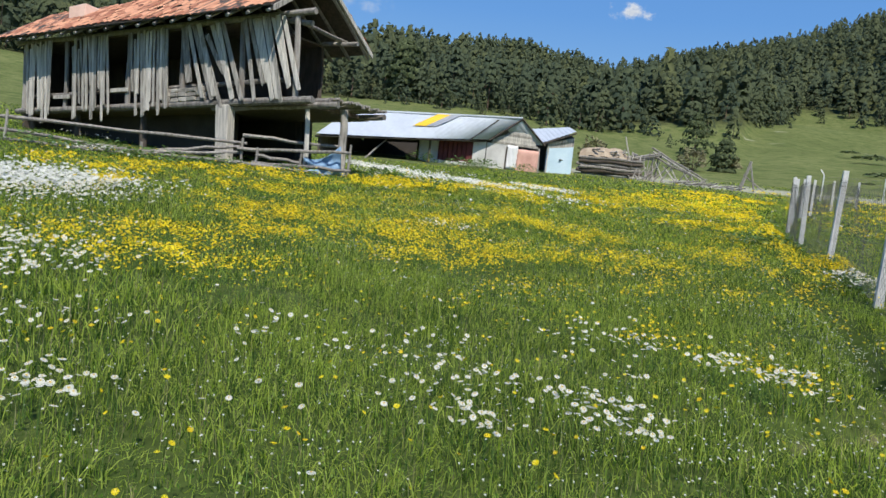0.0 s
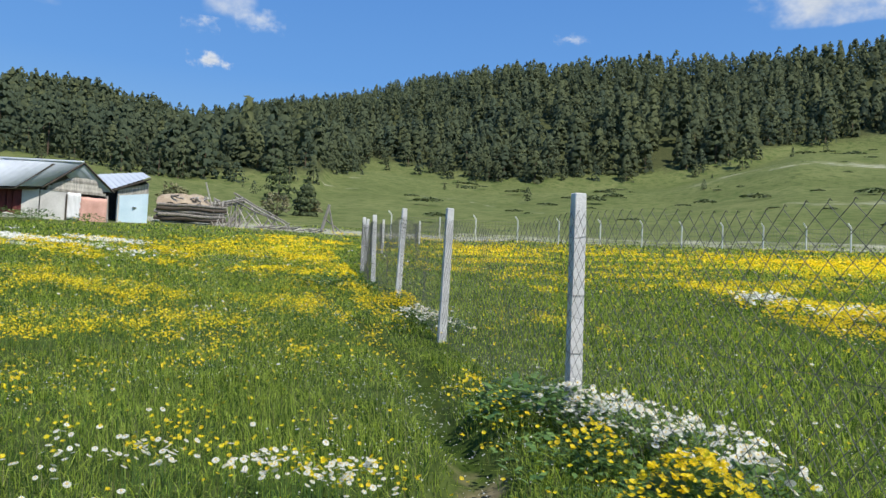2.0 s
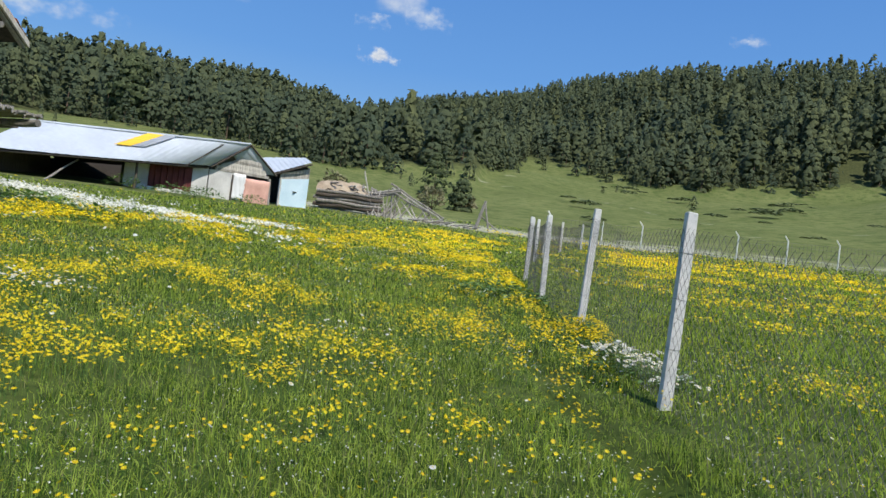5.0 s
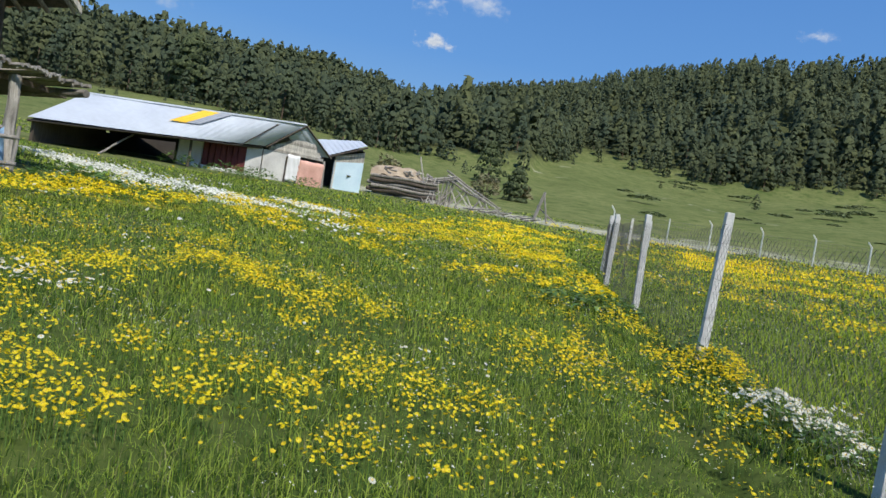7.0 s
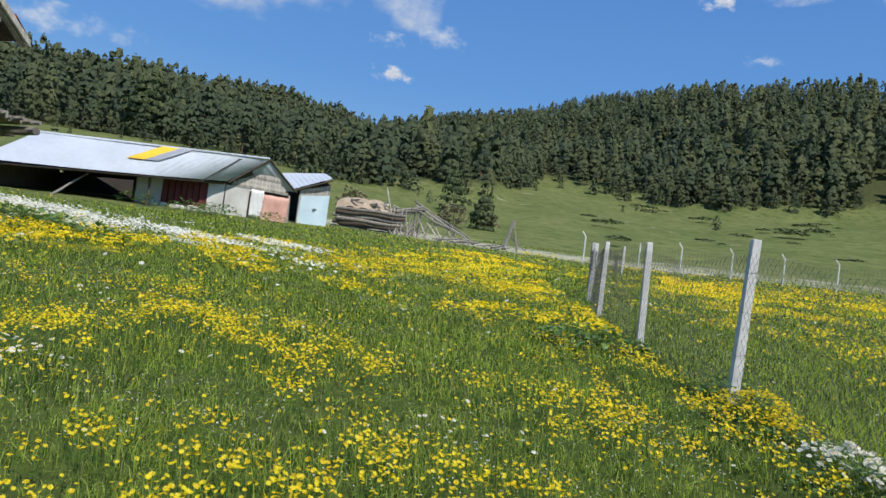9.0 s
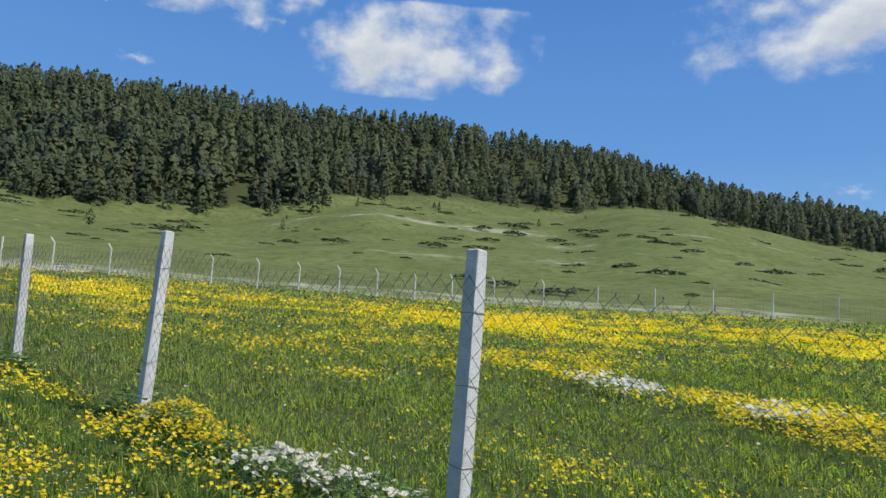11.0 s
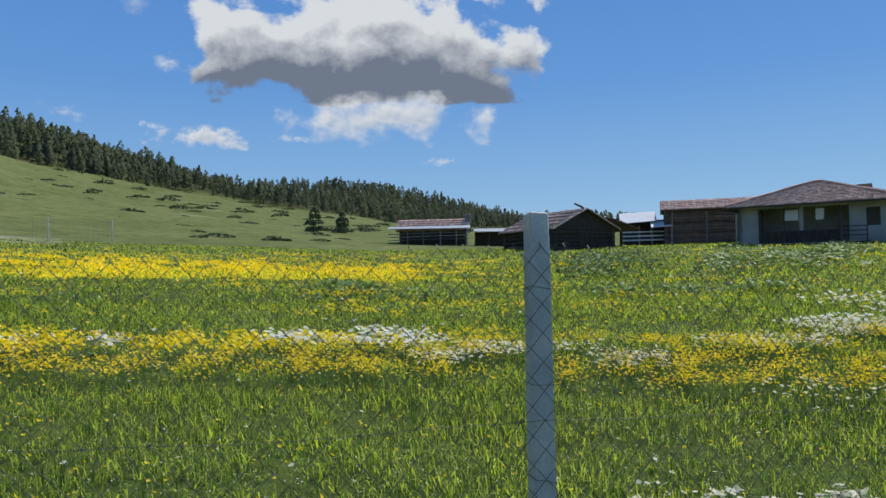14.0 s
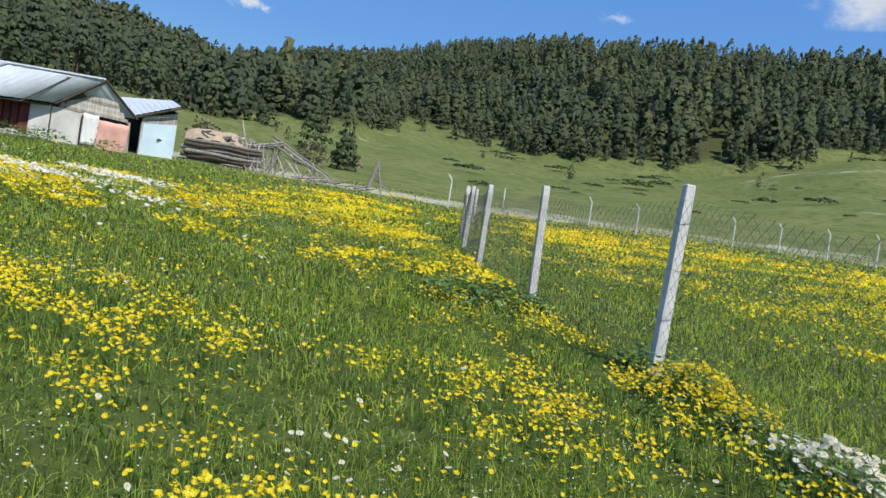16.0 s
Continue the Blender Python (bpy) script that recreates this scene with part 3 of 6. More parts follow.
for az, el, w, h, look_kind in CLOUDS:
    a, e, dist = radians(az), radians(el), 2600
    at = Vector((math.sin(a) * math.cos(e), math.cos(a) * math.cos(e), math.sin(e))) * dist
    hw, hh = dist * math.tan(radians(w / 2)) * 1.25, dist * math.tan(radians(h / 2)) * 1.3
    ob = mesh_object("cloud", [(-hw / hh, -1, 0), (hw / hh, -1, 0), (hw / hh, 1, 0), (-hw / hh, 1, 0)], [[0, 1, 2, 3]], (M_CLOUD, M_CLOUD_THIN, M_CLOUD_DARK)[look_kind])
    uv = ob.data.uv_layers.new(name="uv")
    for k, c in enumerate(((0, 0), (1, 0), (1, 1), (0, 1))):
        uv.data[k].uv = c
    ob.matrix_world = look(at, (0, 0, 1.3)) @ Matrix.Diagonal((hh, hh, hh, 1))
    ob.visible_shadow = False
    tagged(ob, "white fair-weather cloud over the hills" if look_kind < 2 else "large grey-bottomed heaped cloud", "cloud", "clouds", "structure")


# ---------------------------------------------------------------- fence of concrete posts and chain link
POSTS = [((5.2, -2.2), 1.60, (0, 0)), ((3.25, 1.55), 1.62, (0, 0)), ((1.29, 5.26), 1.658, (-.02, 0)), ((-.69, 8.955), 1.865, (.04, .01)), ((-2.48, 12.56), 2.183, (.06, .04)),
         ((-4.16, 15.92), 2.314, (-.04, 0)), ((-5.77, 19.425), 2.528, (0, 0)), ((-7.0, 23.0), 2.75, (.03, 0)), ((-8.0, 26.6), 3.02, (-.02, 0)), ((-8.9, 30.2), 3.28, (.02, 0)),
         ((-9.9, 35.8), 3.7, (0, 0)), ((-10.6, 42.0), 4.15, (0, 0))]
FENCE_DIR = Vector((-.47, .88, 0)).normalized()


def concrete_post(xy, top, lean):
    z = gz(*xy)
    ob = thing("fence_post", pose(xy[0], xy[1], z, 0, 0, math.degrees(math.atan2(FENCE_DIR.y, FENCE_DIR.x))), "square whitish concrete fence post carrying wire mesh", "fence post", "concrete fence posts")
    turn = Matrix.Rotation(-math.atan2(FENCE_DIR.y, FENCE_DIR.x), 3, "Z")
    off = turn @ Vector((lean[0], lean[1], 0))
    bm = bmesh.new()
    h, half = top - z, .05
    rows = 7
    loops = []
    for i in range(rows + 1):
        t = i / rows
        s = half * (1 - .08 * t)
        c = off * t
        zz = -.25 + (h + .25) * t
        loops.append([bm.verts.new((c.x + sx * s + random.uniform(-.0025, .0025), c.y + sy * s + random.uniform(-.0025, .0025), zz + (random.uniform(-.006, .006) if i == rows else 0))) for sx, sy in ((-1, -1), (1, -1), (1, 1), (-1, 1))])
    for lo, hi in zip(loops, loops[1:]):
        for k in range(4):
            bm.faces.new((lo[k], lo[(k + 1) % 4], hi[(k + 1) % 4], hi[k]))
    bm.faces.new(loops[-1])
    bmesh.ops.bevel(bm, geom=[e for e in bm.edges if abs((e.verts[0].co - e.verts[1].co).normalized().z) > .9 or all(v in loops[-1] for v in e.verts)], offset=.007, segments=1, affect="EDGES")
    shaft = part("shaft", bm, M_CONCRETE, ob)
    for t in (.3, .55, .8):
        bm = bmesh.new()
        c, s = off * t, half * (1 - .08 * t) + .004
        ring = [Vector((c.x + sx * s, c.y + sy * s, h * t + random.uniform(-.02, .02))) for sx, sy in ((-1, -1), (1, -1), (1, 1), (-1, 1))]
        for p, q in zip(ring, ring[1:] + ring[:1]):
            log_between(bm, p, q, .0022, sides=4, rings=1)
        part("tie_wire", bm, M_WIRE, shaft, "twisted rusty tie wire")
    return ob


for xy, top, lean in POSTS:
    concrete_post(xy, top, lean)


def wire_run(points, radius):
    """Triangles of a three-sided wire along each pair of points: arrays of starts and ends."""
    a, b = points
    d = b - a
    d /= np.linalg.norm(d, axis=1, keepdims=True) + 1e-9
    ref = np.where(np.abs(d[:, 2:3]) > .9, [[1.0, 0, 0]], [[0, 0, 1.0]])
    s = np.cross(d, ref)
    s /= np.linalg.norm(s, axis=1, keepdims=True)
    t = np.cross(d, s)
    ring = [s * math.cos(k * 2.094) + t * math.sin(k * 2.094) for k in range(3)]
    verts = np.stack([p + o * radius for p in (a, b) for o in ring], 1).reshape(-1, 3)
    base = np.arange(len(a))[:, None] * 6
    faces = np.concatenate([base + np.array([k, (k + 1) % 3, 3 + (k + 1) % 3, 3 + k])[None] for k in range(3)])
    return verts, faces


def zigzag(points, radius):
    """One continuous three-sided wire through the points, rising."""
    p = np.array(points)
    ring = [np.array([math.cos(k * 2.094), math.sin(k * 2.094), 0]) * radius * 1.35 for k in range(3)]
    verts = np.stack([p + o for o in ring], 1).reshape(-1, 3)
    base = np.arange(len(p) - 1)[:, None] * 3
    faces = np.concatenate([base + np.array([k, (k + 1) % 3, 3 + (k + 1) % 3, 3 + k])[None] for k in range(3)])
    return verts, faces


def chain_link(a, b, za, zb, cell, radius, sag):
    """A sagging panel of diamond mesh between two posts at a and b, whose tops are za and zb."""
    a, b = np.array(a, float), np.array(b, float)
    length = np.hypot(*(b - a))
    cols = max(4, int(round(length / (cell / 2))))
    rows = max(4, int(round(1.42 / (cell / 2))))
    u, v = np.meshgrid(np.linspace(0, 1, cols + 1), np.linspace(0, 1, rows + 1), indexing="ij")
    x, y = a[0] + (b[0] - a[0]) * u, a[1] + (b[1] - a[1]) * u
    bow = np.sin(np.pi * u)
    nx, ny = -(b[1] - a[1]) / length, (b[0] - a[0]) / length
    wave = (value_noise(u * length, v * 1.4, .8, 41) - .5) * .12 * bow
    x, y = x + nx * (wave + .055), y + ny * (wave + .055)
    top = za + (zb - za) * u - .16 - sag * bow + (value_noise(u * length, u * 0, .3, 42) - .5) * .05 + (value_noise(u * length, u * 0, 1.1, 43) - .5) * .12 * bow
    low = ground_z(x, y) + .02
    z = low + (top - low) * v
    p = np.stack([x, y, z], -1)
    strands, starts, ends = [], [], []
    for i in range(cols):
        line = [p[i + (i + j) % 2, j] for j in range(rows + 1)]
        # the cut end is bent over into a hook
        line += [line[-1] + np.array([.010, .012, .022]), line[-1] + np.array([.022, .020, .012])]
        strands.append(zigzag(line, radius))
    for j in (rows // 2,):
        for i in range(0, cols, 2):
            starts.append(p[i, j]), ends.append(p[min(i + 2, cols), j])
    strands.append(wire_run((np.array(starts), np.array(ends)), radius))
    return strands


for k in range(len(POSTS) - 1):
    (pa, ta, la), (pb, tb, lb) = POSTS[k], POSTS[k + 1]
    far = k > 5
    strands = chain_link((pa[0] + la[0], pa[1] + la[1]), (pb[0] + lb[0], pb[1] + lb[1]), ta, tb, .12 if not far else .2, .0019 if not far else .003, .09 if k in (1, 2) else .08)
    ob = thing("wire_mesh", pose(0, 0, 0), "sagging diamond wire mesh stretched between concrete posts", "wire mesh", "fence panels")
    if k in (1, 2, 3, 4):
        for v, f in strands[:-1]:
            mesh_object("strand", v, f, M_WIRE, parent=ob)
    else:
        v = np.concatenate([v for v, _ in strands[:-1]])
        step = np.cumsum([0] + [len(v) for v, _ in strands[:-2]])
        mesh_object("mesh_net", v, np.concatenate([f + n for (_, f), n in zip(strands[:-1], step)]), M_WIRE, parent=ob)["kind"] = "stuff"
    mesh_object("tension_wire", strands[-1][0], strands[-1][1], M_WIRE, parent=ob)


def far_post(x, y, h, bent):
    z = gz(x, y)
    ob = thing("field_post", pose(x, y, z), "white field fence post with a bent top", "fence post", "far field fence posts")
    bm = log((0, 0, -.2), (0, 0, h), .055, .05, 5, 2)
    part("shaft", bm, M_WHITEPOST, ob)
    if bent:
        part("bent_arm", log((0, 0, h - .03), (-.22, -.05, h + .30), .05, .04, 5, 1), M_WHITEPOST, ob)
    return ob


far_line = [(-14.6, 48.5), (-11.8, 51.5), (-9.5, 53.5), (-6.5, 55), (-3.4, 55.6), (-.3, 56.1), (2.8, 56.6), (5.7, 57), (8.6, 57), (11.4, 56.8), (14.2, 56.4), (17, 56), (20.2, 55.4), (24.0, 54.6),
            (28.2, 53.6), (32.5, 52.3), (36.8, 50.8), (41, 49), (45.5, 47), (50, 44.8)]
for k, (x, y) in enumerate(far_line):
    far_post(x, y, 1.75, k < 14 and k != 1)
starts, ends = [], []
for (xa, ya), (xb, yb) in zip(far_line, far_line[1:]):
    za, zb = gz(xa, ya), gz(xb, yb)
    for h in (.25, .6, .95, 1.3, 1.6):
        starts.append((xa, ya, za + h)), ends.append((xb, yb, zb + h))
    for t in np.linspace(.08, .92, 12):
        x, y = xa + (xb - xa) * t, ya + (yb - ya) * t
        z = za + (zb - za) * t
        starts.append((x, y, z)), ends.append((x, y, z + 1.6))
v, f = wire_run((np.array(starts), np.array(ends)), .007)
tagged(mesh_object("field_fence_wire", v, f, M_WIRE), "thin grey wire of the far field fence", "wire mesh")


# ---------------------------------------------------------------- trees and shrubs
def leaf_cloud(points, size, seed, flat=0.5):
    """Small leaning triangles about the given points."""
    rng = np.random.default_rng(seed)
    n = len(points)
    a = rng.normal(size=(n, 3))
    a /= np.linalg.norm(a, axis=1, keepdims=True)
    b = rng.normal(size=(n, 3))
    b -= a * (a * b).sum(1, keepdims=True)
    b /= np.linalg.norm(b, axis=1, keepdims=True)
    a[:, 2] *= flat
    s = size * rng.uniform(.6, 1.3, (n, 1))
    return np.stack([points + a * s, points - a * s * .6 + b * s * .7, points - a * s * .5 - b * s * .75], 1)


def needle_tufts(points, out, size, seed, rim=5):
    """Drooping tufts of needles: small uneven domes that face outwards and up."""
    rng = np.random.default_rng(seed)
    n = len(points)
    nrm = out * .9 + np.array([[0, 0, .55]]) + rng.normal(0, .28, (n, 3))
    nrm /= np.linalg.norm(nrm, axis=1, keepdims=True)
    a = np.cross(nrm, rng.normal(size=(n, 3)))
    a /= np.linalg.norm(a, axis=1, keepdims=True)
    b = np.cross(nrm, a)
    s = size * rng.uniform(.65, 1.25, (n, 1))
    apex = points + nrm * s * .45
    ring = []
    for k in range(rim):
        t = k * 2 * math.pi / rim
        ring.append(points + (a * math.cos(t) + b * math.sin(t)) * s * rng.uniform(.55, 1.3, (n, 1)) - np.array([[0, 0, 1]]) * s * rng.uniform(0, .4, (n, 1)))
    return np.concatenate([np.stack([apex, ring[k], ring[(k + 1) % rim]], 1) for k in range(rim)])


def conifer_points(n, height, width, seed, start=.12, round_top=.5):
    """Tufts through a pine's crown: whorls of boughs, fuller low down, with gaps; and the way each one faces."""
    rng = np.random.default_rng(seed)
    whorls = max(5, int(height * .7))
    level = (np.arange(n) % whorls + rng.uniform(-.3, .3, n)) / whorls
    level = np.clip(level, 0, .97) ** .92
    reach = width * np.clip(1.02 - level ** (1.0 + round_top), .06, 1) * np.where(level < .18, .80, 1.0)
    angle = rng.uniform(0, 6.28, n) + level * 3
    lop = 1 + .22 * np.sin(angle + seed) + .15 * np.sin(level * 17 + seed * 3)
    out = reach * lop * np.sqrt(rng.uniform(.25, 1, n))
    z = height * (start + (1 - start) * level) - out * .12
    way = np.stack([np.cos(angle), np.sin(angle), np.zeros(n)], -1)
    return way * out[:, None] + np.array([[0, 0, 1]]) * z[:, None], way


def conifer_triangles(seed, n, height, width, leaf, start, round_top, rim=5):
    points, way = conifer_points(n, height, width, seed, start, round_top)
    tri = needle_tufts(points, way, leaf, seed + 1, rim)
    tip = needle_tufts(np.array([[0, 0, height * .97], [0, 0, height * .9]]), np.zeros((2, 3)), leaf * .7, seed + 2, rim)
    return np.concatenate([tri, tip])


def crown_normals(tri):
    """Soft normals over a crown: outwards from the trunk and up, with a little of each tuft's own."""
    own = np.cross(tri[:, 1] - tri[:, 0], tri[:, 2] - tri[:, 0])
    own /= np.linalg.norm(own, axis=1, keepdims=True) + 1e-9
    top = tri[:, :, 2].max()
    soft = tri * np.array([1, 1, 0]) / (np.abs(tri[:, :, :2]).max() * .6) + np.array([0, 0, .35]) + np.array([0, 0, .5]) * (tri[:, :, 2:] / top)
    soft /= np.linalg.norm(soft, axis=2, keepdims=True)
    n = soft * .62 + own[:, None, :] * .38
    return n / np.linalg.norm(n, axis=2, keepdims=True)


def trunk_triangles(height, r):
    ring = [(math.cos(k * 2.094) * r, math.sin(k * 2.094) * r, -.6) for k in range(3)]
    return np.array([[ring[k], ring[(k + 1) % 3], (0, 0, height * .9)] for k in range(3)])


def build_forest():
    rng = np.random.default_rng(5)
    near_kinds = [conifer_triangles(100 + k, 88, 10.5 + k % 3, 2.9 + .3 * (k % 4), .80, .02, .3 + .25 * (k % 4), 4) for k in range(9)]
    close_kinds = [conifer_triangles(400 + k, 120, 10 + k % 3, 2.8 + .3 * (k % 4), .62, .02, .4 + .25 * (k % 4), 4) for k in range(9)]
    mid_kinds = [conifer_triangles(200 + k, 42, 12 + k % 3, 2.7 + .25 * (k % 3), 1.02, .12, .25 + .25 * (k % 4), 4) for k in range(9)]
    far_kinds = [conifer_triangles(300 + k, 30, 12 + k % 3, 2.6 + .25 * (k % 3), 1.2, .25, .25 + .25 * (k % 3), 3) for k in range(9)]
    total = 35000
    az = rng.uniform(-100, 92, total)
    edge = knots(az, EDGE_AZ, EDGE_R)
    ridge = knots(az, RIDGE_AZ, RIDGE_R)
    r = np.sqrt(rng.uniform(105 ** 2, 670 ** 2, total))
    x, y = CX + r * np.sin(np.radians(az)), CY + r * np.cos(np.radians(az))
    ragged = (value_noise(x, y, 22, 51) - .5) * 26 + (value_noise(x, y, 60, 52) - .5) * 30
    depth = r - edge - ragged
    stray = (depth > -42) & (rng.random(total) < .03) & (r > 95)
    keep = ((depth > 0) | stray) & (r < ridge + 20) & (rng.random(total) < np.where(depth < 40, .74, .62)) & (value_noise(x, y, 13, 53) > .14)
    x, y, r, depth = x[keep], y[keep], r[keep], depth[keep]
    z = ground_z(x, y)
    stand = value_noise(x, y, 40, 54)
    leaves, stems, tints, faces_out = [], [], [], []
    outward = {id(t): crown_normals(t) for kinds in (close_kinds, near_kinds, mid_kinds, far_kinds) for t in kinds}
    for k in range(len(x)):
        kinds = close_kinds if depth[k] < 45 and r[k] < 195 else near_kinds if depth[k] < 30 and r[k] < 310 else mid_kinds if r[k] < 360 else far_kinds
        tri = kinds[rng.integers(9)]
        s = rng.uniform(.62, 1.15) * (.9 + .25 * stand[k]) * np.interp(r[k], [200, 330, 450], [1.0, .92, .74]) * (rng.uniform(.16, .34) if depth[k] < -4 else rng.uniform(.45, .85) if depth[k] < 10 else 1.0)
        a = rng.uniform(0, 6.28)
        wide = s * rng.uniform(.85, 1.2)
        c, d = math.cos(a) * wide, math.sin(a) * wide
        m = np.array([[c, -d, 0], [d, c, 0], [0, 0, s]])
        at = np.array([x[k], y[k], z[k] - .2])
        leaves.append(tri @ m.T + at)
        faces_out.append(outward[id(tri)] @ (np.array([[c, -d, 0], [d, c, 0], [0, 0, wide]]) / wide).T)
        tints.append(np.full(len(tri) * 3, np.clip(rng.normal(.42 + .3 * (stand[k] - .5), .24), 0, 1)))
        if depth[k] < 30:
            stems.append(trunk_triangles(8, .16) * s + at)
    for name, tris, mat, label in (("forest", leaves, M_FOREST, "dense dark green pine forest on the hillside"), ("forest_trunks", stems, M_BARK, "brown pine trunks along the forest edge")):
        v = np.concatenate(tris).reshape(-1, 3)
        ob = tagged(mesh_object(name, v, np.arange(len(v)).reshape(-1, 3), mat), label, "forest", kind="stuff")
        if name == "forest":
            at = ob.data.attributes.new("tint", "FLOAT", "POINT")
            at.data.foreach_set("value", np.concatenate(tints).astype(np.float32))
            ob.data.polygons.foreach_set("use_smooth", np.ones(len(ob.data.polygons), bool))
            ob.data.normals_split_custom_set_from_vertices(np.concatenate(faces_out).reshape(-1, 3))


build_forest()


def single_tree(x, y, height, width, seed, label, start=.1, mat=M_PINE, round_top=.5, count=420, leaf=.27, group=""):
    ob = thing("pine_tree" if mat is M_PINE else "bush", pose(x, y, gz(x, y)), label, "tree" if mat is M_PINE else "bush", group)
    part("trunk", log((0, 0, -.3), (.1, 0, height * .85), .03 * height * .6, .02, 7, 4, .05), M_BARK, ob)
    tri = conifer_triangles(seed, count, height, width, leaf, start, round_top).reshape(-1, 3)
    mesh_object("crown", tri, np.arange(len(tri)).reshape(-1, 3), mat, parent=ob)
    return ob


single_tree(-34.2, 76.6, 3.9, 1.55, 11, "small round pine standing alone before the forest", .02, round_top=1.6)
single_tree(-117, 99, 13.5, 5.2, 19, "broad spreading pine at the edge of the forest", .02, round_top=1.8, count=700, leaf=.62)
single_tree(-49, 98, 6.5, 2.8, 12, "dark pine at the edge of the clearing", .05)
single_tree(107.5, 51, 5.2, 1.9, 13, "dark conifer standing on the far slope", .02, group="two far conifers")
single_tree(117, 50, 4.8, 1.8, 14, "dark conifer standing on the far slope", .02, group="two far conifers")


def round_bush(x, y, height, width, seed, label, count=420):
    ob = thing("bush", pose(x, y, gz(x, y)), label, "bush")
    rng = np.random.default_rng(seed)
    d = rng.normal(size=(count, 3))
    d /= np.linalg.norm(d, axis=1, keepdims=True)
    q = rng.uniform(.45, 1.0, (count, 1)) ** .5 * (1 + .25 * np.sin(d[:, :1] * 5 + d[:, 2:] * 4))
    pts = d * q * np.array([[width, width, height / 2]]) + np.array([[0, 0, height / 2]])
    tri = leaf_cloud(pts, .24, seed).reshape(-1, 3)
    mesh_object("crown", tri, np.arange(len(tri)).reshape(-1, 3), M_TWIG, parent=ob)
    for k in range(4):
        a = k * 1.57 + .4
        part("branch", log((math.cos(a) * .08, math.sin(a) * .08, -.2), (math.cos(a) * width * .5, math.sin(a) * width * .5, height * .7), .05, .02, 6, 3, .04), M_BARK, ob)


round_bush(-41.3, 61.5, 3.0, 1.5, 15, "bare-looking brownish green bush behind the log pile")
round_bush(-36.2, 73, 2.4, 1.5, 16, "reddish brown bush before the pines")
round_bush(-34, 77, 1.8, 1.3, 17, "low brownish bush before the pines")


def shrub_mesh(seed, n=150):
    rng = np.random.default_rng(seed)
    a, q = rng.uniform(0, 6.28, n), np.sqrt(rng.random(n))
    p = np.stack([np.cos(a) * q * 1.7, np.sin(a) * q * .8, (1 - q ** 2) * .55 * rng.uniform(.3, 1, n) + .05], -1)
    return leaf_cloud(p, .26, seed).reshape(-1, 3)


shrub_kinds = []
for k in range(4):
    v = shrub_mesh(60 + k)
    ob = mesh_object("juniper_shrub", v, np.arange(len(v)).reshape(-1, 3), M_SHRUB)
    shrub_kinds.append(tagged(ob, "low spreading dark juniper shrub on the hillside", "shrub", "hillside junipers"))
rng = np.random.default_rng(8)
placed = 0
while placed < 290:
    az, r = rng.uniform(-18, 88), rng.uniform(72, 400)
    if r > knots(az, EDGE_AZ, EDGE_R) - 4 or (rng.random() > (.25 + r / 300)):
        continue
    x, y = CX + r * math.sin(radians(az)), CY + r * math.cos(radians(az))
    s = rng.uniform(.3, 1.25) * (1 + r / 350)
    m = pose(x, y, gz(x, y) + .02, 0, 0, -az + rng.uniform(-25, 25)) @ Matrix.Diagonal((s, s, s * rng.uniform(.5, 1.0), 1))
    if placed < 4:
        shrub_kinds[placed].matrix_world = m
    else:
        ob = shrub_kinds[placed % 4].copy()
        scene.collection.objects.link(ob)
        ob.matrix_world = m
    placed += 1


# ---------------------------------------------------------------- the old timber barn with its porch
def clay_tiles(parent, m, lo_x, hi_x, eave, ridge, mat, pitch_x=.24, pitch_s=.36, name="roof_tiles", sag=.05, limit=300):
    """Half-round clay tiles in rows from the eave (y, z) up to the ridge (y, z): the rows next to the eave singly, the rest joined."""
    (ey, ez), (ry, rz) = eave, ridge
    length = math.hypot(ry - ey, rz - ez)
    rows, cols = int(length / pitch_s), int((hi_x - lo_x) / pitch_x)
    sy, sz = (ry - ey) / length, (rz - ez) / length
    arc = [(math.cos(a) * .115, math.sin(a) * .075) for a in np.linspace(0, math.pi, 6)]
    shape, quads = [], []
    for s, grow in ((0, 1.0), (.44, .82)):
        for x, h in arc:
            shape.append((x * grow, s * sy - h * sz, s * sz + h * abs(sy)))
    quads = [(k, k + 1, k + 7, k + 6) for k in range(5)]
    me = bpy.data.meshes.new("tile")
    me.from_pydata(shape, [], quads)
    me.materials.append(mat)
    rest_v, rest_f, singles = [], [], 0
    for r in range(rows):
        for c in range(cols):
            if random.random() < .03 and r > 0:
                continue
            x = lo_x + (c + .5) * pitch_x + random.uniform(-.03, .03)
            s = r * pitch_s + random.uniform(-.05, .05)
            dip = -sag * math.sin(c / cols * 9) + random.uniform(-.012, .02)
            at = pose(x, ey + s * sy, ez + s * sz + dip, random.uniform(-3, 3), 0, random.uniform(-7, 7))
            if singles < limit:
                ob = new("tile", me)
                ob.parent = parent
                ob.matrix_local = at
                singles += 1
            else:
                base = len(rest_v)
                rest_v += [at @ Vector(p) for p in shape]
                rest_f += [tuple(base + i for i in q) for q in quads]
    if rest_v:
        ob = mesh_object(name, [tuple(v) for v in rest_v], rest_f, mat, parent=parent)
        ob["kind"] = "stuff"


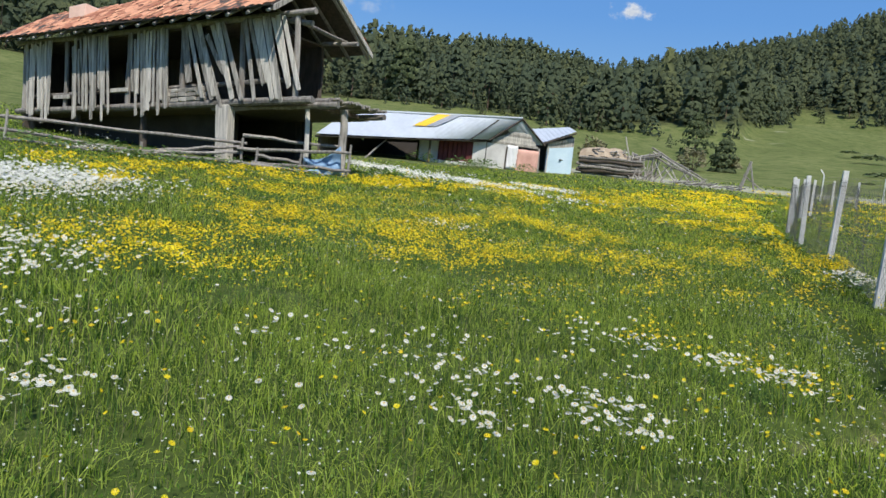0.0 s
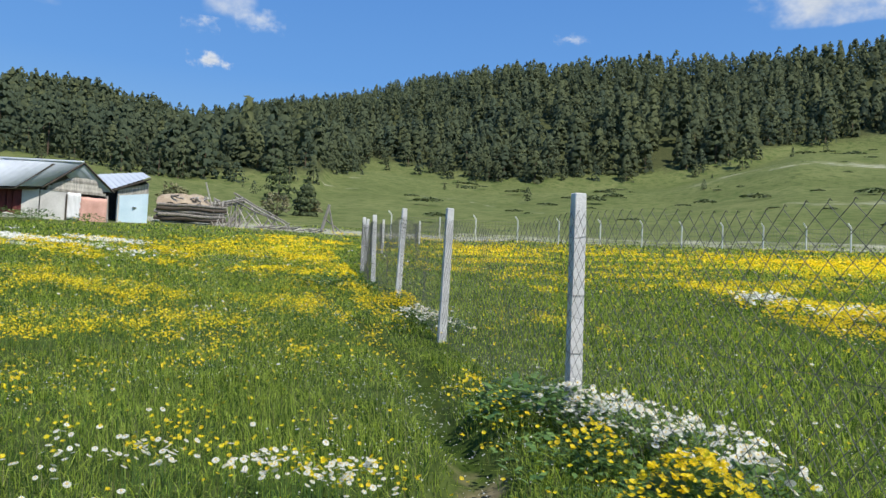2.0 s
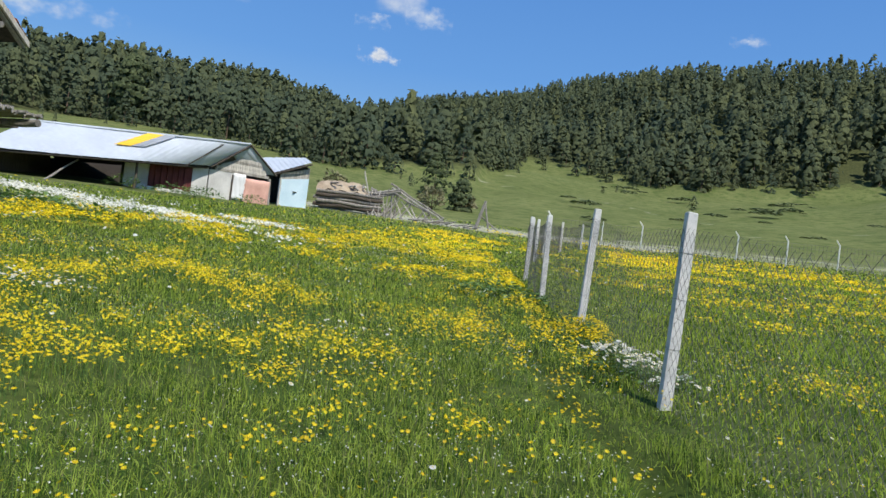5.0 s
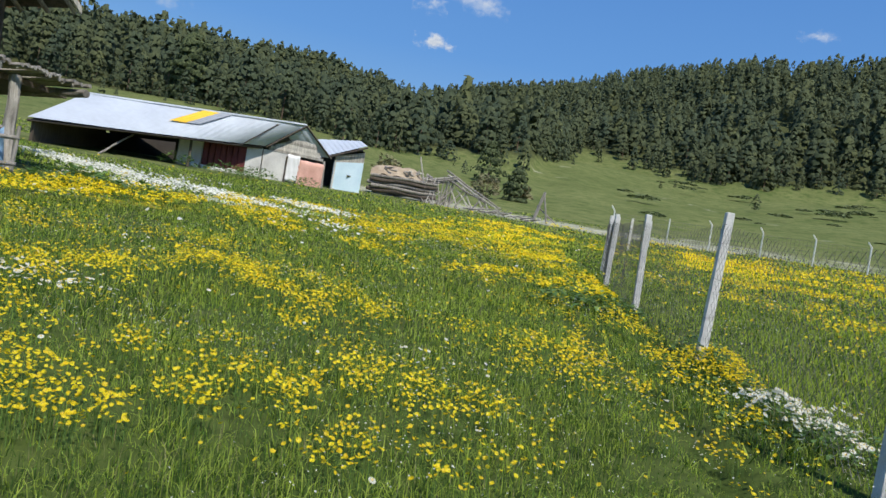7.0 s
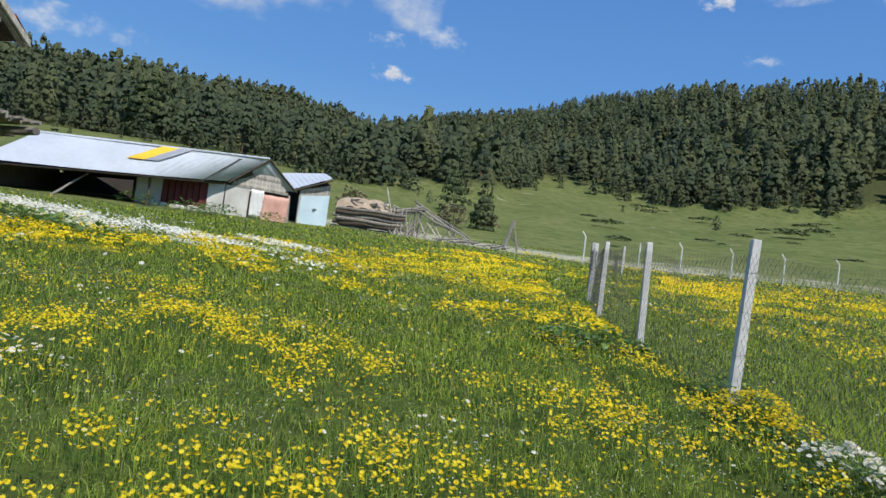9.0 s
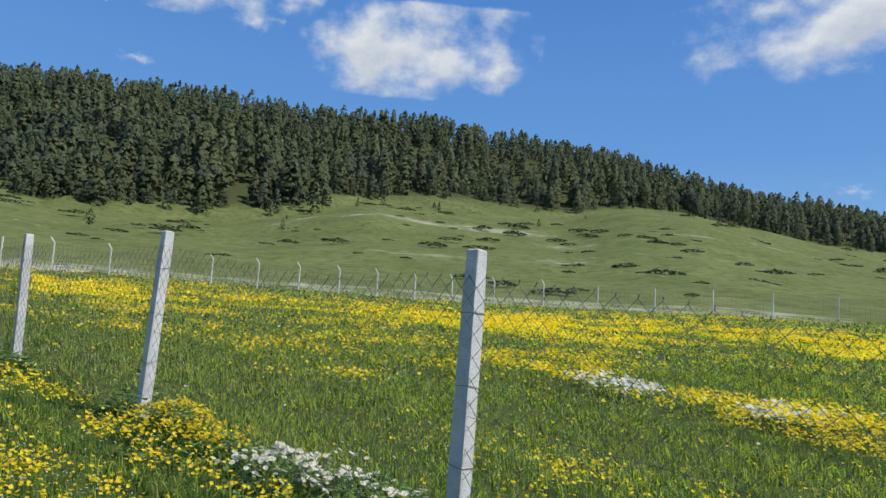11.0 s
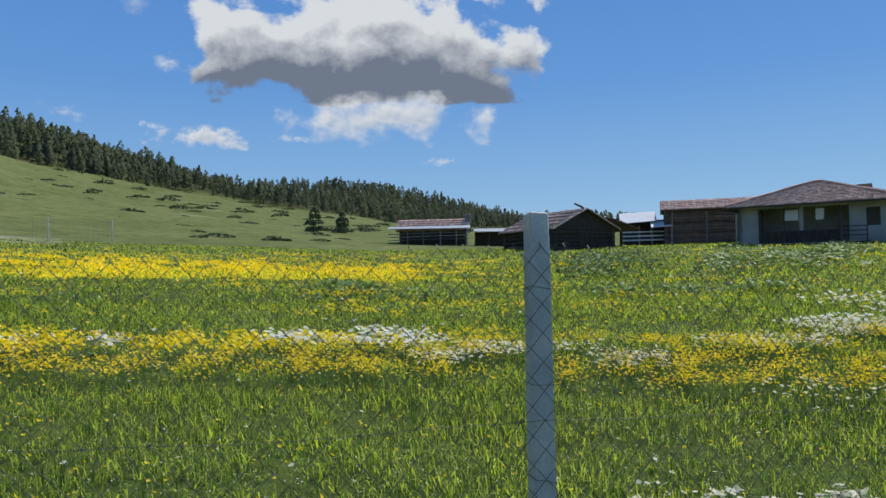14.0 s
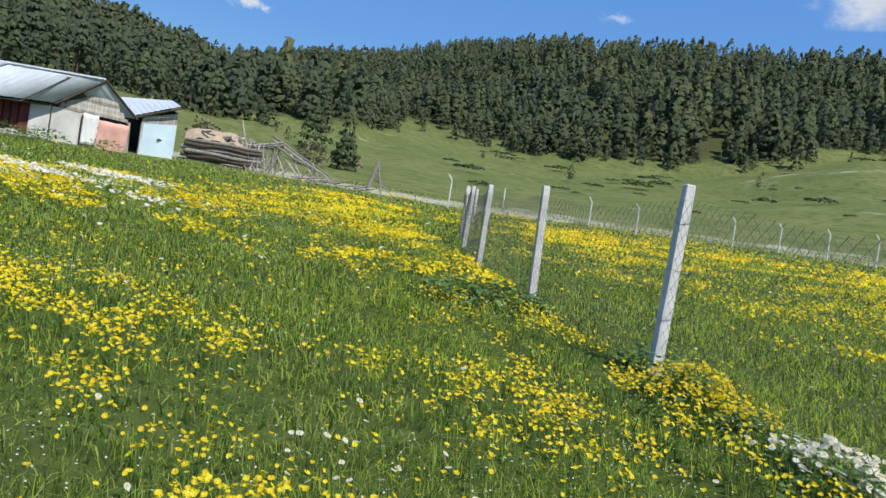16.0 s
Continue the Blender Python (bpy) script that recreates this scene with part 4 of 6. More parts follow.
def board(parent, name, top, bottom, width, thick=.03, mat=None, label="", normal=(0, 1, 0)):
    """A split board hanging from top to bottom, with an uneven lower end."""
    t, b, n = Vector(top), Vector(bottom), Vector(normal)
    axis = (b - t).normalized()
    side = axis.cross(n).normalized()
    bm = bmesh.new()
    loops = []
    for f in (0, .35, .7, 1):
        c = t.lerp(b, f) + n * random.uniform(-.012, .012)
        w = width / 2 * random.uniform(.86, 1.04)
        loops.append([bm.verts.new(c + side * (sx * w) + n * (sy * thick / 2) + axis * (random.uniform(-.09, .09) if f in (0, 1) else 0)) for sx, sy in ((-1, -1), (1, -1), (1, 1), (-1, 1))])
    for lo, hi in zip(loops, loops[1:]):
        for k in range(4):
            bm.faces.new((lo[k], lo[(k + 1) % 4], hi[(k + 1) % 4], hi[k]))
    bm.faces.new(loops[0][::-1])
    bm.faces.new(loops[-1])
    return part(name, bm, mat or M_WOOD, parent, label)


def old_barn():
    m = frame_at((-19.1, 11.55), (-.957, -.29), 1.1, -3.8) @ Matrix.Diagonal((1.5, 1, 1, 1))
    barn = thing("timber_barn", m, "collapsing grey timber barn on posts with a clay tiled roof", "barn")
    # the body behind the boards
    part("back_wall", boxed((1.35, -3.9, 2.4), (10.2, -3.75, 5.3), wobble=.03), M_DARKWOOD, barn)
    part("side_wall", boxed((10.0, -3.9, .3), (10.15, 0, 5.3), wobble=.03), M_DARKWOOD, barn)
    # near-black gable and lower walls carry the shade inside and below as colour
    part("gable_shade_wall", boxed((2.9, -3.8, 2.5), (3.0, -.1, 5.3), wobble=.02), M_INTERIOR, barn)
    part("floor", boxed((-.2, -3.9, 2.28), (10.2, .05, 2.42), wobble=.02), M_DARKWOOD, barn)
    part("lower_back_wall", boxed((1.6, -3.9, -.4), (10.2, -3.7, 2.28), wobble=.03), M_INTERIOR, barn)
    # recessed wall added to darken the open space under the barn
    part("lower_shade_wall", boxed((2.7, -1.5, -.8), (10.1, -1.3, 2.28), wobble=.04), M_INTERIOR, barn)
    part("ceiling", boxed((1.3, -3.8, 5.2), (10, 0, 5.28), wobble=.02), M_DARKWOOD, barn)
    for z, r in ((2.42, .13), (5.32, .11)):
        part("beam", log((-.5, .02, z), (10.4, .02, z + random.uniform(-.06, .06)), r, r * .9, 9, 8, .02), M_LOG, barn)
    part("rail_beam", log((0, -.08, 3.15), (10.2, -.08, 3.05), .09, .08, 8, 8, .03), M_LOG, barn)
    # boards of the upper wall, in groups with openings between them
    groups = [(0.05, 1.35, 9, .45, 2.55), (1.80, 3.10, 8, .65, 2.40), (3.2, 3.45, 1, .30, 2.95), (3.95, 5.40, 12, .12, 2.25), (6.25, 7.75, 14, .1, 2.15), (8.65, 9.85, 10, .05, 2.10)]
    for x0, x1, count, lean, low in groups:
        w = (x1 - x0) / count
        for k in range(count):
            x = x0 + (k + .5) * w
            lo = low + random.uniform(-.30, .45) + (random.random() < .12) * .7
            board(barn, "wall_board", (x + lean * .5 + random.uniform(-.03, .03), .16, 5.25 - (random.random() < .2) * random.uniform(0, .5)), (x - lean * .5 + random.uniform(-.09, .09), .17 + random.uniform(0, .05), lo), w * random.uniform(.66, .96))
    for x in (.0, 1.6, 3.6, 5.6, 8.2, 10.1):
        part("stud", log((x, .0, 2.4), (x + random.uniform(-.05, .05), 0, 5.3), .08, .07, 7, 3, .02), M_LOG, barn)
    for z in (2.62, 2.8, 2.95):
        for x in np.arange(2.9, 4.2, .3):
            s = random.uniform(.1, .17)
            part("stone", boxed((x - s, -.12, z - .09), (x + s, .14, z + .08), .03, .03), M_STONE, barn)
    part("sill_board", boxed((5.5, .08, 3.0), (6.2, .14, 3.16), .01, .01), M_WOOD, barn)
    part("sill_board", boxed((7.9, .08, 2.86), (8.6, .14, 3.02), .01, .01), M_WOOD, barn)
    # posts below
    part("corner_post", boxed((1.9, -.18, -.2), (2.32, .16, 2.36), .03, .03), M_WOOD, barn, "thick squared grey corner post")
    for x, y in ((5.2, -.3), (7.9, -.3), (9.9, -.2), (1.9, -3.6), (5, -3.6), (8, -3.6)):
        part("post", log((x, y, -.4), (x, y, 2.35), .12, .11, 8, 3, .03), M_DARKWOOD, barn)
    # porch of poles
    part("porch_beam", log((-.95, -.5, 2.32), (2.6, -.1, 2.30), .12, .11, 9, 5, .03), M_LOG, barn)
    part("porch_beam", log((-.95, -3.3, 2.32), (.6, -3.4, 2.34), .11, .1, 9, 5, .03), M_LOG, barn)
    for k in range(26):
        y = -.5 - k * .115
        part("floor_pole", log((-.85 + random.uniform(-.15, .2), y, 2.48 + random.uniform(-.02, .08)), (.75 + random.uniform(-.2, .2), y + random.uniform(-.05, .05), 2.50), .055, .045, 6, 3, .025), M_LOG, barn)
    part("porch_post", log((-.64, -1.43, -.25), (-.66, -1.43, 2.3), .12, .10, 9, 4, .03), M_WOOD, barn)
    part("porch_post", log((-.1, -.5, -.1), (-.12, -.45, 2.25), .07, .06, 8, 4, .02), M_WOOD, barn)
    part("roof_post", log((1.25, -3.6, 2.5), (1.25, -3.62, 5.1), .07, .06, 8, 3, .02), M_DARKWOOD, barn)
    # roof
    for sgn, ey, ez in ((1, 1.0, 5.33), (-1, -4.75, 5.02)):
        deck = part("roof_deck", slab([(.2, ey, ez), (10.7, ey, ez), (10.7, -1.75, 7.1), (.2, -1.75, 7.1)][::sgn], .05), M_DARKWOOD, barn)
        for x in np.arange(.3, 10.6, .6):
            part("rafter", log((x, ey, ez - .14), (x, -1.75, 6.94), .06, .05, 6, 2, .02), M_LOG, barn)
        part("barge_board", slab([(.16, ey - .02, ez + .03), (.16, -1.75, 7.16), (.16, -1.75, 6.98), (.16, ey - .02, ez - .16)], .05), M_WOOD, barn)
        clay_tiles(deck, m, .2, 10.6, (1.05, 5.38) if sgn > 0 else (-4.8, 5.07), (-1.75 + .05 * sgn, 7.14), M_TILE, limit=200 if sgn > 0 else 60)
    part("ridge_pole", log((.1, -1.75, 6.95), (10.8, -1.75, 6.95), .09, .08, 8, 6, .02), M_LOG, barn)
    part("purlin", log((-.1, -3.2, 5.05), (1.0, -3.2, 5.15), .09, .08, 8, 3, .02), M_LOG, barn)
    part("purlin", log((-.3, -.2, 5.0), (1.0, -.1, 5.3), .09, .08, 8, 3, .02), M_LOG, barn)
    part("gable_brace", log((.4, -.4, 5.3), (.4, -3.6, 5.2), .07, .07, 8, 3, .02), M_LOG, barn)
    part("chimney", boxed((8.0, -1.2, 6.2), (8.8, -.6, 6.95), .03, .05), M_TILE_OLD, barn, "squat brick chimney on the tiled roof")


old_barn()

RAILS = [((-24.84, 4.21, 1.87), (-20.76, 10.71, 1.94)), ((-24.64, 4.19, 1.46), (-22.71, 7.74, 1.25)), ((-24.14, 4.1, 1.14), (-22.39, 7.99, 1.24)), ((-23.12, 5.63, 1.1), (-20.45, 10.46, 1.29)),
         ((-22.65, 7.62, 1.22), (-20.69, 10.43, 1.81)), ((-22.46, 7.83, 1.24), (-20.55, 10.48, 1.61)), ((-20.55, 10.26, 1.72), (-17.85, 13.0, 1.98)), ((-19.96, 10.51, 1.30), (-17.67, 12.91, 1.38)),
         ((-20.44, 9.84, 1.25), (-18.39, 12.07, 1.20)), ((-20.84, 10.58, 2.2), (-18.76, 13.12, 2.19)), ((-19.9, 10.6, 1.56), (-18.9, 11.7, 1.46))]
for a, b in RAILS:
    ob = tagged(part("fence_rail", log(Vector(a) - Vector(a), Vector(b) - Vector(a), .065, .05, 8, 6, .035), M_LOG), "crooked barkless grey pole rail before the barn", "rail", "pole rails")
    ob.location = a
for x, y, h in ((-22.5, 7.8, .45), (-20.55, 10.4, .95), (-24.5, 4.3, 1.0), (-17.9, 12.95, 1.1), (-18.9, 11.7, .65), (-19.9, 10.6, .7)):
    ob = tagged(part("rail_stake", log((0, 0, -.2), (.03, .02, h), .05, .045, 7, 3, .02), M_LOG), "short grey stake holding the pole rails", "stake", "rail stakes")
    ob.location = (x, y, gz(x, y))


def tarpaulin():
    bm = bmesh.new()
    n, k = 16, 12
    a, b, c, d = Vector((-19.08, 11.94, 1.66)), Vector((-18.4, 12.93, 2.2)), Vector((-18.34, 13.02, 1.2)), Vector((-18.95, 12.15, 1.16))
    grid = [[None] * (k + 1) for _ in range(n + 1)]
    for i in range(n + 1):
        for j in range(k + 1):
            u, v = i / n, j / k
            p = a.lerp(b, u).lerp(d.lerp(c, u), v)
            p += Vector((.86, -.5, 0)) * (.10 * math.sin(u * 13 + v * 5) + .07 * math.sin(v * 9 - u * 6) + .12 * v)
            p.z -= .22 * math.sin(math.pi * u) * (1 - v)
            grid[i][j] = bm.verts.new(p)
    for i in range(n):
        for j in range(k):
            bm.faces.new((grid[i][j], grid[i + 1][j], grid[i + 1][j + 1], grid[i][j + 1]))
    ob = tagged(part("tarpaulin", bm, M_TARP, None, "", True), "crumpled faded blue tarpaulin hung over the porch rails", "tarpaulin")
    ob.modifiers.new("thickness", "SOLIDIFY").thickness = .006


tarpaulin()


# ---------------------------------------------------------------- the long shed with a sheet metal roof
def wall_between(name, parent, a, b, za, zb, thick, mat, label=""):
    """An upright wall from a to b (x, y, base z) up to za and zb."""
    a, b = Vector(a), Vector(b)
    side = Vector((b.x - a.x, b.y - a.y, 0)).normalized().cross(Vector((0, 0, 1))) * thick
    bm = bmesh.new()
    ring = [a, b, Vector((b.x, b.y, zb)), Vector((a.x, a.y, za))]
    front = [bm.verts.new(p) for p in ring]
    back = [bm.verts.new(p - side) for p in ring]
    bm.faces.new(front)
    bm.faces.new(back[::-1])
    for i in range(4):
        j = (i + 1) % 4
        bm.faces.new((front[i], back[i], back[j], front[j]))
    return part(name, bm, mat, parent, label)


def ribbed_sheet(name, parent, p00, p10, p11, p01, mat, ribs, bulge=.02, label="", bend=0.0):
    """A corrugated roof sheet over four corners; the ribs run from the p00-p10 edge to the p01-p11 edge."""
    p00, p10, p11, p01 = (Vector(p) for p in (p00, p10, p11, p01))
    n = (p10 - p00).cross(p01 - p00).normalized()
    bm = bmesh.new()
    steps = ribs * 4
    rows = []
    for j in range(5):
        v = j / 4
        rows.append([bm.verts.new(p00.lerp(p10, i / steps).lerp(p01.lerp(p11, i / steps), v) + n * (bulge * (1 if i % 4 in (1, 2) else 0) - bend * math.sin(math.pi * i / steps) + random.uniform(-.008, .008))) for i in range(steps + 1)])
    for lo, hi in zip(rows, rows[1:]):
        for i in range(steps):
            bm.faces.new((lo[i], lo[i + 1], hi[i + 1], hi[i]))
    ob = part(name, bm, mat, parent, label)
    ob.modifiers.new("thickness", "SOLIDIFY").thickness = .01
    return ob


def long_shed():
    shed = thing("long_shed", pose(0, 0, 0), "long low shed with a pale metal roof and patched walls", "shed")
    el, er = Vector((-33.0, 21.75, 3.62)), Vector((-32.8, 36.0, 5.17))
    rl, rr = Vector((-36.6, 26.6, 5.75)), Vector((-31.4, 37.75, 6.92))
    ribbed_sheet("roof_sheet", shed, el, er, rr, rl, M_TIN, 26, .008, label="pale blue-grey corrugated metal roof", bend=.06)
    bl, br = Vector((-40.5, 31.0, 4.4)), Vector((-30.75, 39.75, 5.3))
    ribbed_sheet("back_roof_sheet", shed, rl, rr, br, bl, M_TIN, 24)
    nrm = (er - el).cross(rl - el).normalized()

    def on_roof(u, v):
        return el.lerp(er, u).lerp(rl.lerp(rr, u), v) + nrm * .035

    for u0, u1, mat, lab in ((.49, .565, M_TIN_YELLOW, "yellow roof panel"), (.565, .625, M_TIN_GREY, "darker grey roof panel")):
        ribbed_sheet("roof_panel", shed, on_roof(u0 - .06, .45), on_roof(u1 - .06, .45), on_roof(u1, .98), on_roof(u0, .98), mat, 3, .012, lab)
    part("ridge_cap", log(rl + Vector((0, 0, .02)), rr + Vector((0, 0, .02)), .07, .07, 6, 6), M_TIN, shed)
    for a, b in ((er, rr), (rr, br)):
        d = Vector((.03, .02, -.05))
        part("rake_board", log(a + d, b + d, .07, .07, 5, 3, .02), M_DARKWOOD, shed)
    part("eave_pole", log(el + Vector((-.3, .2, -.12)), er + Vector((-.3, 0, -.12)), .07, .07, 7, 8, .02), M_DARKWOOD, shed)
    # gable of old boards above plaster and cloth
    g1, g2 = Vector((-33.0, 36.15, 3.1)), Vector((-30.8, 39.35, 3.1))
    along = (g2 - g1)
    wall_between("gable_plaster", shed, g1, g1.lerp(g2, .40), 5.0, 5.0, .18, M_PLASTER, "cracked white plaster wall")
    wall_between("gable_back", shed, g1.lerp(g2, .36) + Vector((-.12, .1, 0)), g2 + Vector((-.12, .1, 0)), 5.1, 5.0, .1, M_DARKWOOD)
    for k in range(13):
        z = 5.0 + k * .155
        f = (z - 4.9) / 1.95
        lo, hi = .04 + f * .50, .97 - f * .40
        if hi - lo < .06:
            break
        ex = random.uniform(-.02, .02)
        a, b = g1.lerp(g2, lo + ex), g1.lerp(g2, hi + ex)
        out = Vector((.82, -.58, 0)) * random.uniform(.02, .07)
        part("gable_board", slab([Vector((a.x, a.y, z)) + out, Vector((b.x, b.y, z - .04)) + out, Vector((b.x, b.y, z + .13)) + out, Vector((a.x, a.y, z + .16)) + out], .05), M_WOOD, shed)

    def hung(name, f0, f1, z0, z1, mat, label):
        bm = bmesh.new()
        out = Vector((.82, -.58, 0))
        grid = []
        for i in range(9):
            col = []
            for j in range(9):
                p = g1.lerp(g2, f0 + (f1 - f0) * i / 8)
                p.z = z0 + (z1 - z0) * j / 8 + random.uniform(-.03, .03) * (j in (0, 8))
                col.append(bm.verts.new(p + out * (.10 + .03 * math.sin(i * 1.9 + j * .7) + .02 * math.sin(j * 2.2))))
            grid.append(col)
        for i in range(8):
            for j in range(8):
                bm.faces.new((grid[i][j], grid[i + 1][j], grid[i + 1][j + 1], grid[i][j + 1]))
        ob = part(name, bm, mat, shed, label, True)
        ob.modifiers.new("thickness", "SOLIDIFY").thickness = .01

    hung("hung_cloth", .57, .985, 3.05, 4.78, M_PINK, "faded pink cloth over the doorway")
    hung("hung_sheet", .38, .58, 3.3, 4.98, M_WHITECLOTH, "torn white sheet")
    part("door_post", log(g1.lerp(g2, .37) + Vector((.1, -.08, 0)), g1.lerp(g2, .37) + Vector((.1, -.08, 1.75)), .05, .05, 6, 2), M_DARKWOOD, shed)
    part("corner_log", log(g2 + Vector((0, 0, -.1)), g2 + Vector((-.1, .0, 1.9)), .1, .09, 7, 3, .02), M_LOG, shed)
    # front, below the eave
    w0 = Vector((-34.6, 31.2, 3.0))
    f1 = Vector((-33.05, 36.1, 3.1))
    wall_between("front_plaster", shed, w0, w0.lerp(f1, .28), 4.75, 4.8, .15, M_PLASTER)
    gate = wall_between("red_boarding", shed, w0.lerp(f1, .28), w0.lerp(f1, .80), 4.8, 4.9, .08, M_REDBOARD, "dark red board gate")
    for k in range(7):
        c = w0.lerp(f1, .30 + .07 * k)
        board(gate, "red_board", (c.x + .06, c.y - .01, 4.75), (c.x + .06, c.y - .01, 3.12), .27, .03, M_REDBOARD, normal=(.97, -.26, 0))
    wall_between("end_plaster", shed, w0.lerp(f1, .80), f1, 4.95, 5.05, .15, M_PLASTER)
    for k in range(6):
        c = w0.lerp(f1, .16 + .12 * k) + Vector((.25, -.1, 0))
        part("foot_stone", boxed((c.x - .22, c.y - .3, 2.85), (c.x + .2, c.y + .3, 3.28 + random.uniform(0, .15)), .06, .05), M_PLASTER, shed)
    # open bay with its back wall
    back0, back1 = Vector((-40.2, 30.6, 2.4)), Vector((-36.6, 36.0, 2.9))
    # back and inner walls are near-black: the bay's shade painted in
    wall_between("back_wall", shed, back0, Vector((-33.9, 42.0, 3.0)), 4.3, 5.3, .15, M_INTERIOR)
    wall_between("left_wall", shed, Vector((-33.2, 22.2, 2.2)), Vector((-36.7, 26.9, 2.2)), 3.5, 5.55, .12, M_DARKWOOD)
    wall_between("left_wall", shed, Vector((-36.7, 26.9, 2.2)), back0, 5.55, 4.3, .12, M_DARKWOOD)
    # dark slabs added below the metal sheets to keep the bay in shade
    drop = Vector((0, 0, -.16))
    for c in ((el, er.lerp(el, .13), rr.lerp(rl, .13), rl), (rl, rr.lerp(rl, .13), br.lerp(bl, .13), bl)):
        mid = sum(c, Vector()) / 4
        part("shade_lining", slab([mid + (p - mid) * .985 + drop for p in c], .03), M_INTERIOR, shed, "dark lining added under the roof to shade the bay")
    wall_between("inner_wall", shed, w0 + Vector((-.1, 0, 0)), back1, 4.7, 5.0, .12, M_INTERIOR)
    # added floor sheet, dark so that the bay's ground looks shaded
    part("shade_floor", slab([(-33.6, 23.3, 2.62), (-34.7, 31.4, 3.12), (-36.9, 36.0, 3.32), (-40.0, 30.8, 3.1)], .04), M_INTERIOR, shed, "floor sheet painted dark for the shade in the bay")
    for f in (.62,):
        p = el.lerp(er, f) + Vector((-.4, .3, 0))
        part("bay_post", log((p.x, p.y, gz(p.x, p.y) - .2), (p.x, p.y, p.z - .1), .08, .07, 7, 3, .02), M_DARKWOOD, shed)
    part("prop", log((-32.0, 24.5, 2.5), (-34.3, 28.0, 4.05), .055, .05, 7, 4, .02), M_LOG, shed, "pale leaning prop pole")


long_shed()


def blue_shed():
    shed = thing("small_shed", pose(0, 0, 0), "small lean-to shed with a pale blue door sheet", "shed")
    a, b = Vector((-31.55, 41.2, 3.4)), Vector((-30.6, 43.1, 3.45))
    wall_between("front_sheet", shed, a, b, 5.25, 5.6, .06, M_PALEBLUE, "pale blue painted sheet")
    wall_between("top_board", shed, Vector((a.x, a.y, 5.25)), Vector((b.x, b.y, 5.6)), 5.65, 6.3, .06, M_WOOD)
    wall_between("side_wall", shed, b, Vector((-33.4, 46.0, 3.6)), 6.3, 7.0, .1, M_DARKWOOD)
    wall_between("near_wall", shed, Vector((-32.2, 41.9, 3.3)), a, 5.3, 5.5, .1, M_WOOD)
    wall_between("back_wall", shed, Vector((-35.3, 43.2, 3.5)), Vector((-33.4, 46.0, 3.6)), 6.6, 7.2, .1, M_DARKWOOD)
    ribbed_sheet("roof_sheet", shed, (-31.8, 40.5, 5.5), (-30.3, 42.8, 6.72), (-33.4, 46.1, 7.5), (-35.4, 43.2, 6.9), M_TIN, 9)
    part("eave_log", log((-31.75, 40.55, 5.4), (-30.3, 42.85, 6.6), .07, .06, 7, 3, .02), M_DARKWOOD, shed)
    part("door_latch", boxed((-31.05, 42.05, 4.5), (-30.95, 42.4, 4.56), .01), M_DARKWOOD, shed)


blue_shed()


# ---------------------------------------------------------------- log pile, pole stack, broken rail fence
def log_pile():
    pile = thing("log_pile", pose(0, 0, 0), "low wall of stacked grey logs topped with earth and straw", "log pile")
    a, b = Vector((-33.2, 47.6, 4.2)), Vector((-28.9, 50.0, 4.1))
    back = Vector((-1.2, 2.0, 0))
    for row in range(5):
        z = .10 + row * .25
        for off in (0, 1):
            p, q = a + back * off, b + back * off
            part("log", log((p.x + random.uniform(-.3, .3), p.y, p.z + z), (q.x + random.uniform(-.3, .3), q.y, q.z + z + .1), .15, .11, 9, 5, .06), M_LOG if (row + off) % 3 else M_DARKWOOD, pile)
    bm = bmesh.new()
    n, k = 22, 10
    rows = []
    for i in range(n + 1):
        row = []
        for j in range(k + 1):
            u, v = i / n, j / k
            p = a.lerp(b, u) + back * (v * 1.15 - .07)
            p.z += 1.22 + .95 * math.sin(math.pi * v) * math.sin(math.pi * min(1, u * 1.1 + .05)) ** .5 + .55 * (float(value_noise(p.x, p.y, .6, 71)) - .5)
            row.append(bm.verts.new(p))
        rows.append(row)
    for i in range(n):
        for j in range(k):
            bm.faces.new((rows[i][j], rows[i + 1][j], rows[i + 1][j + 1], rows[i][j + 1]))
    for k in range(16):
        p = a.lerp(b, random.random()) + back * random.uniform(-.05, .5)
        q = p + Vector((random.uniform(-1.1, 1.1), random.uniform(-.2, .5), random.uniform(-.15, .3)))
        part("loose_log", log((p.x, p.y, p.z + 1.45 + random.uniform(0, .5)), (q.x, q.y, q.z + 1.5 + random.uniform(0, .4)), .09, .06, 7, 3, .03), M_WOOD if k % 2 else M_LOG, pile)
    part("straw_cap", bm, material("earth_and_straw", (0.24, 0.17, 0.11), (0.50, 0.42, 0.31), 2.0, 0.95, bump=0.8), pile, "pale brown earth and straw on top", True)


log_pile()


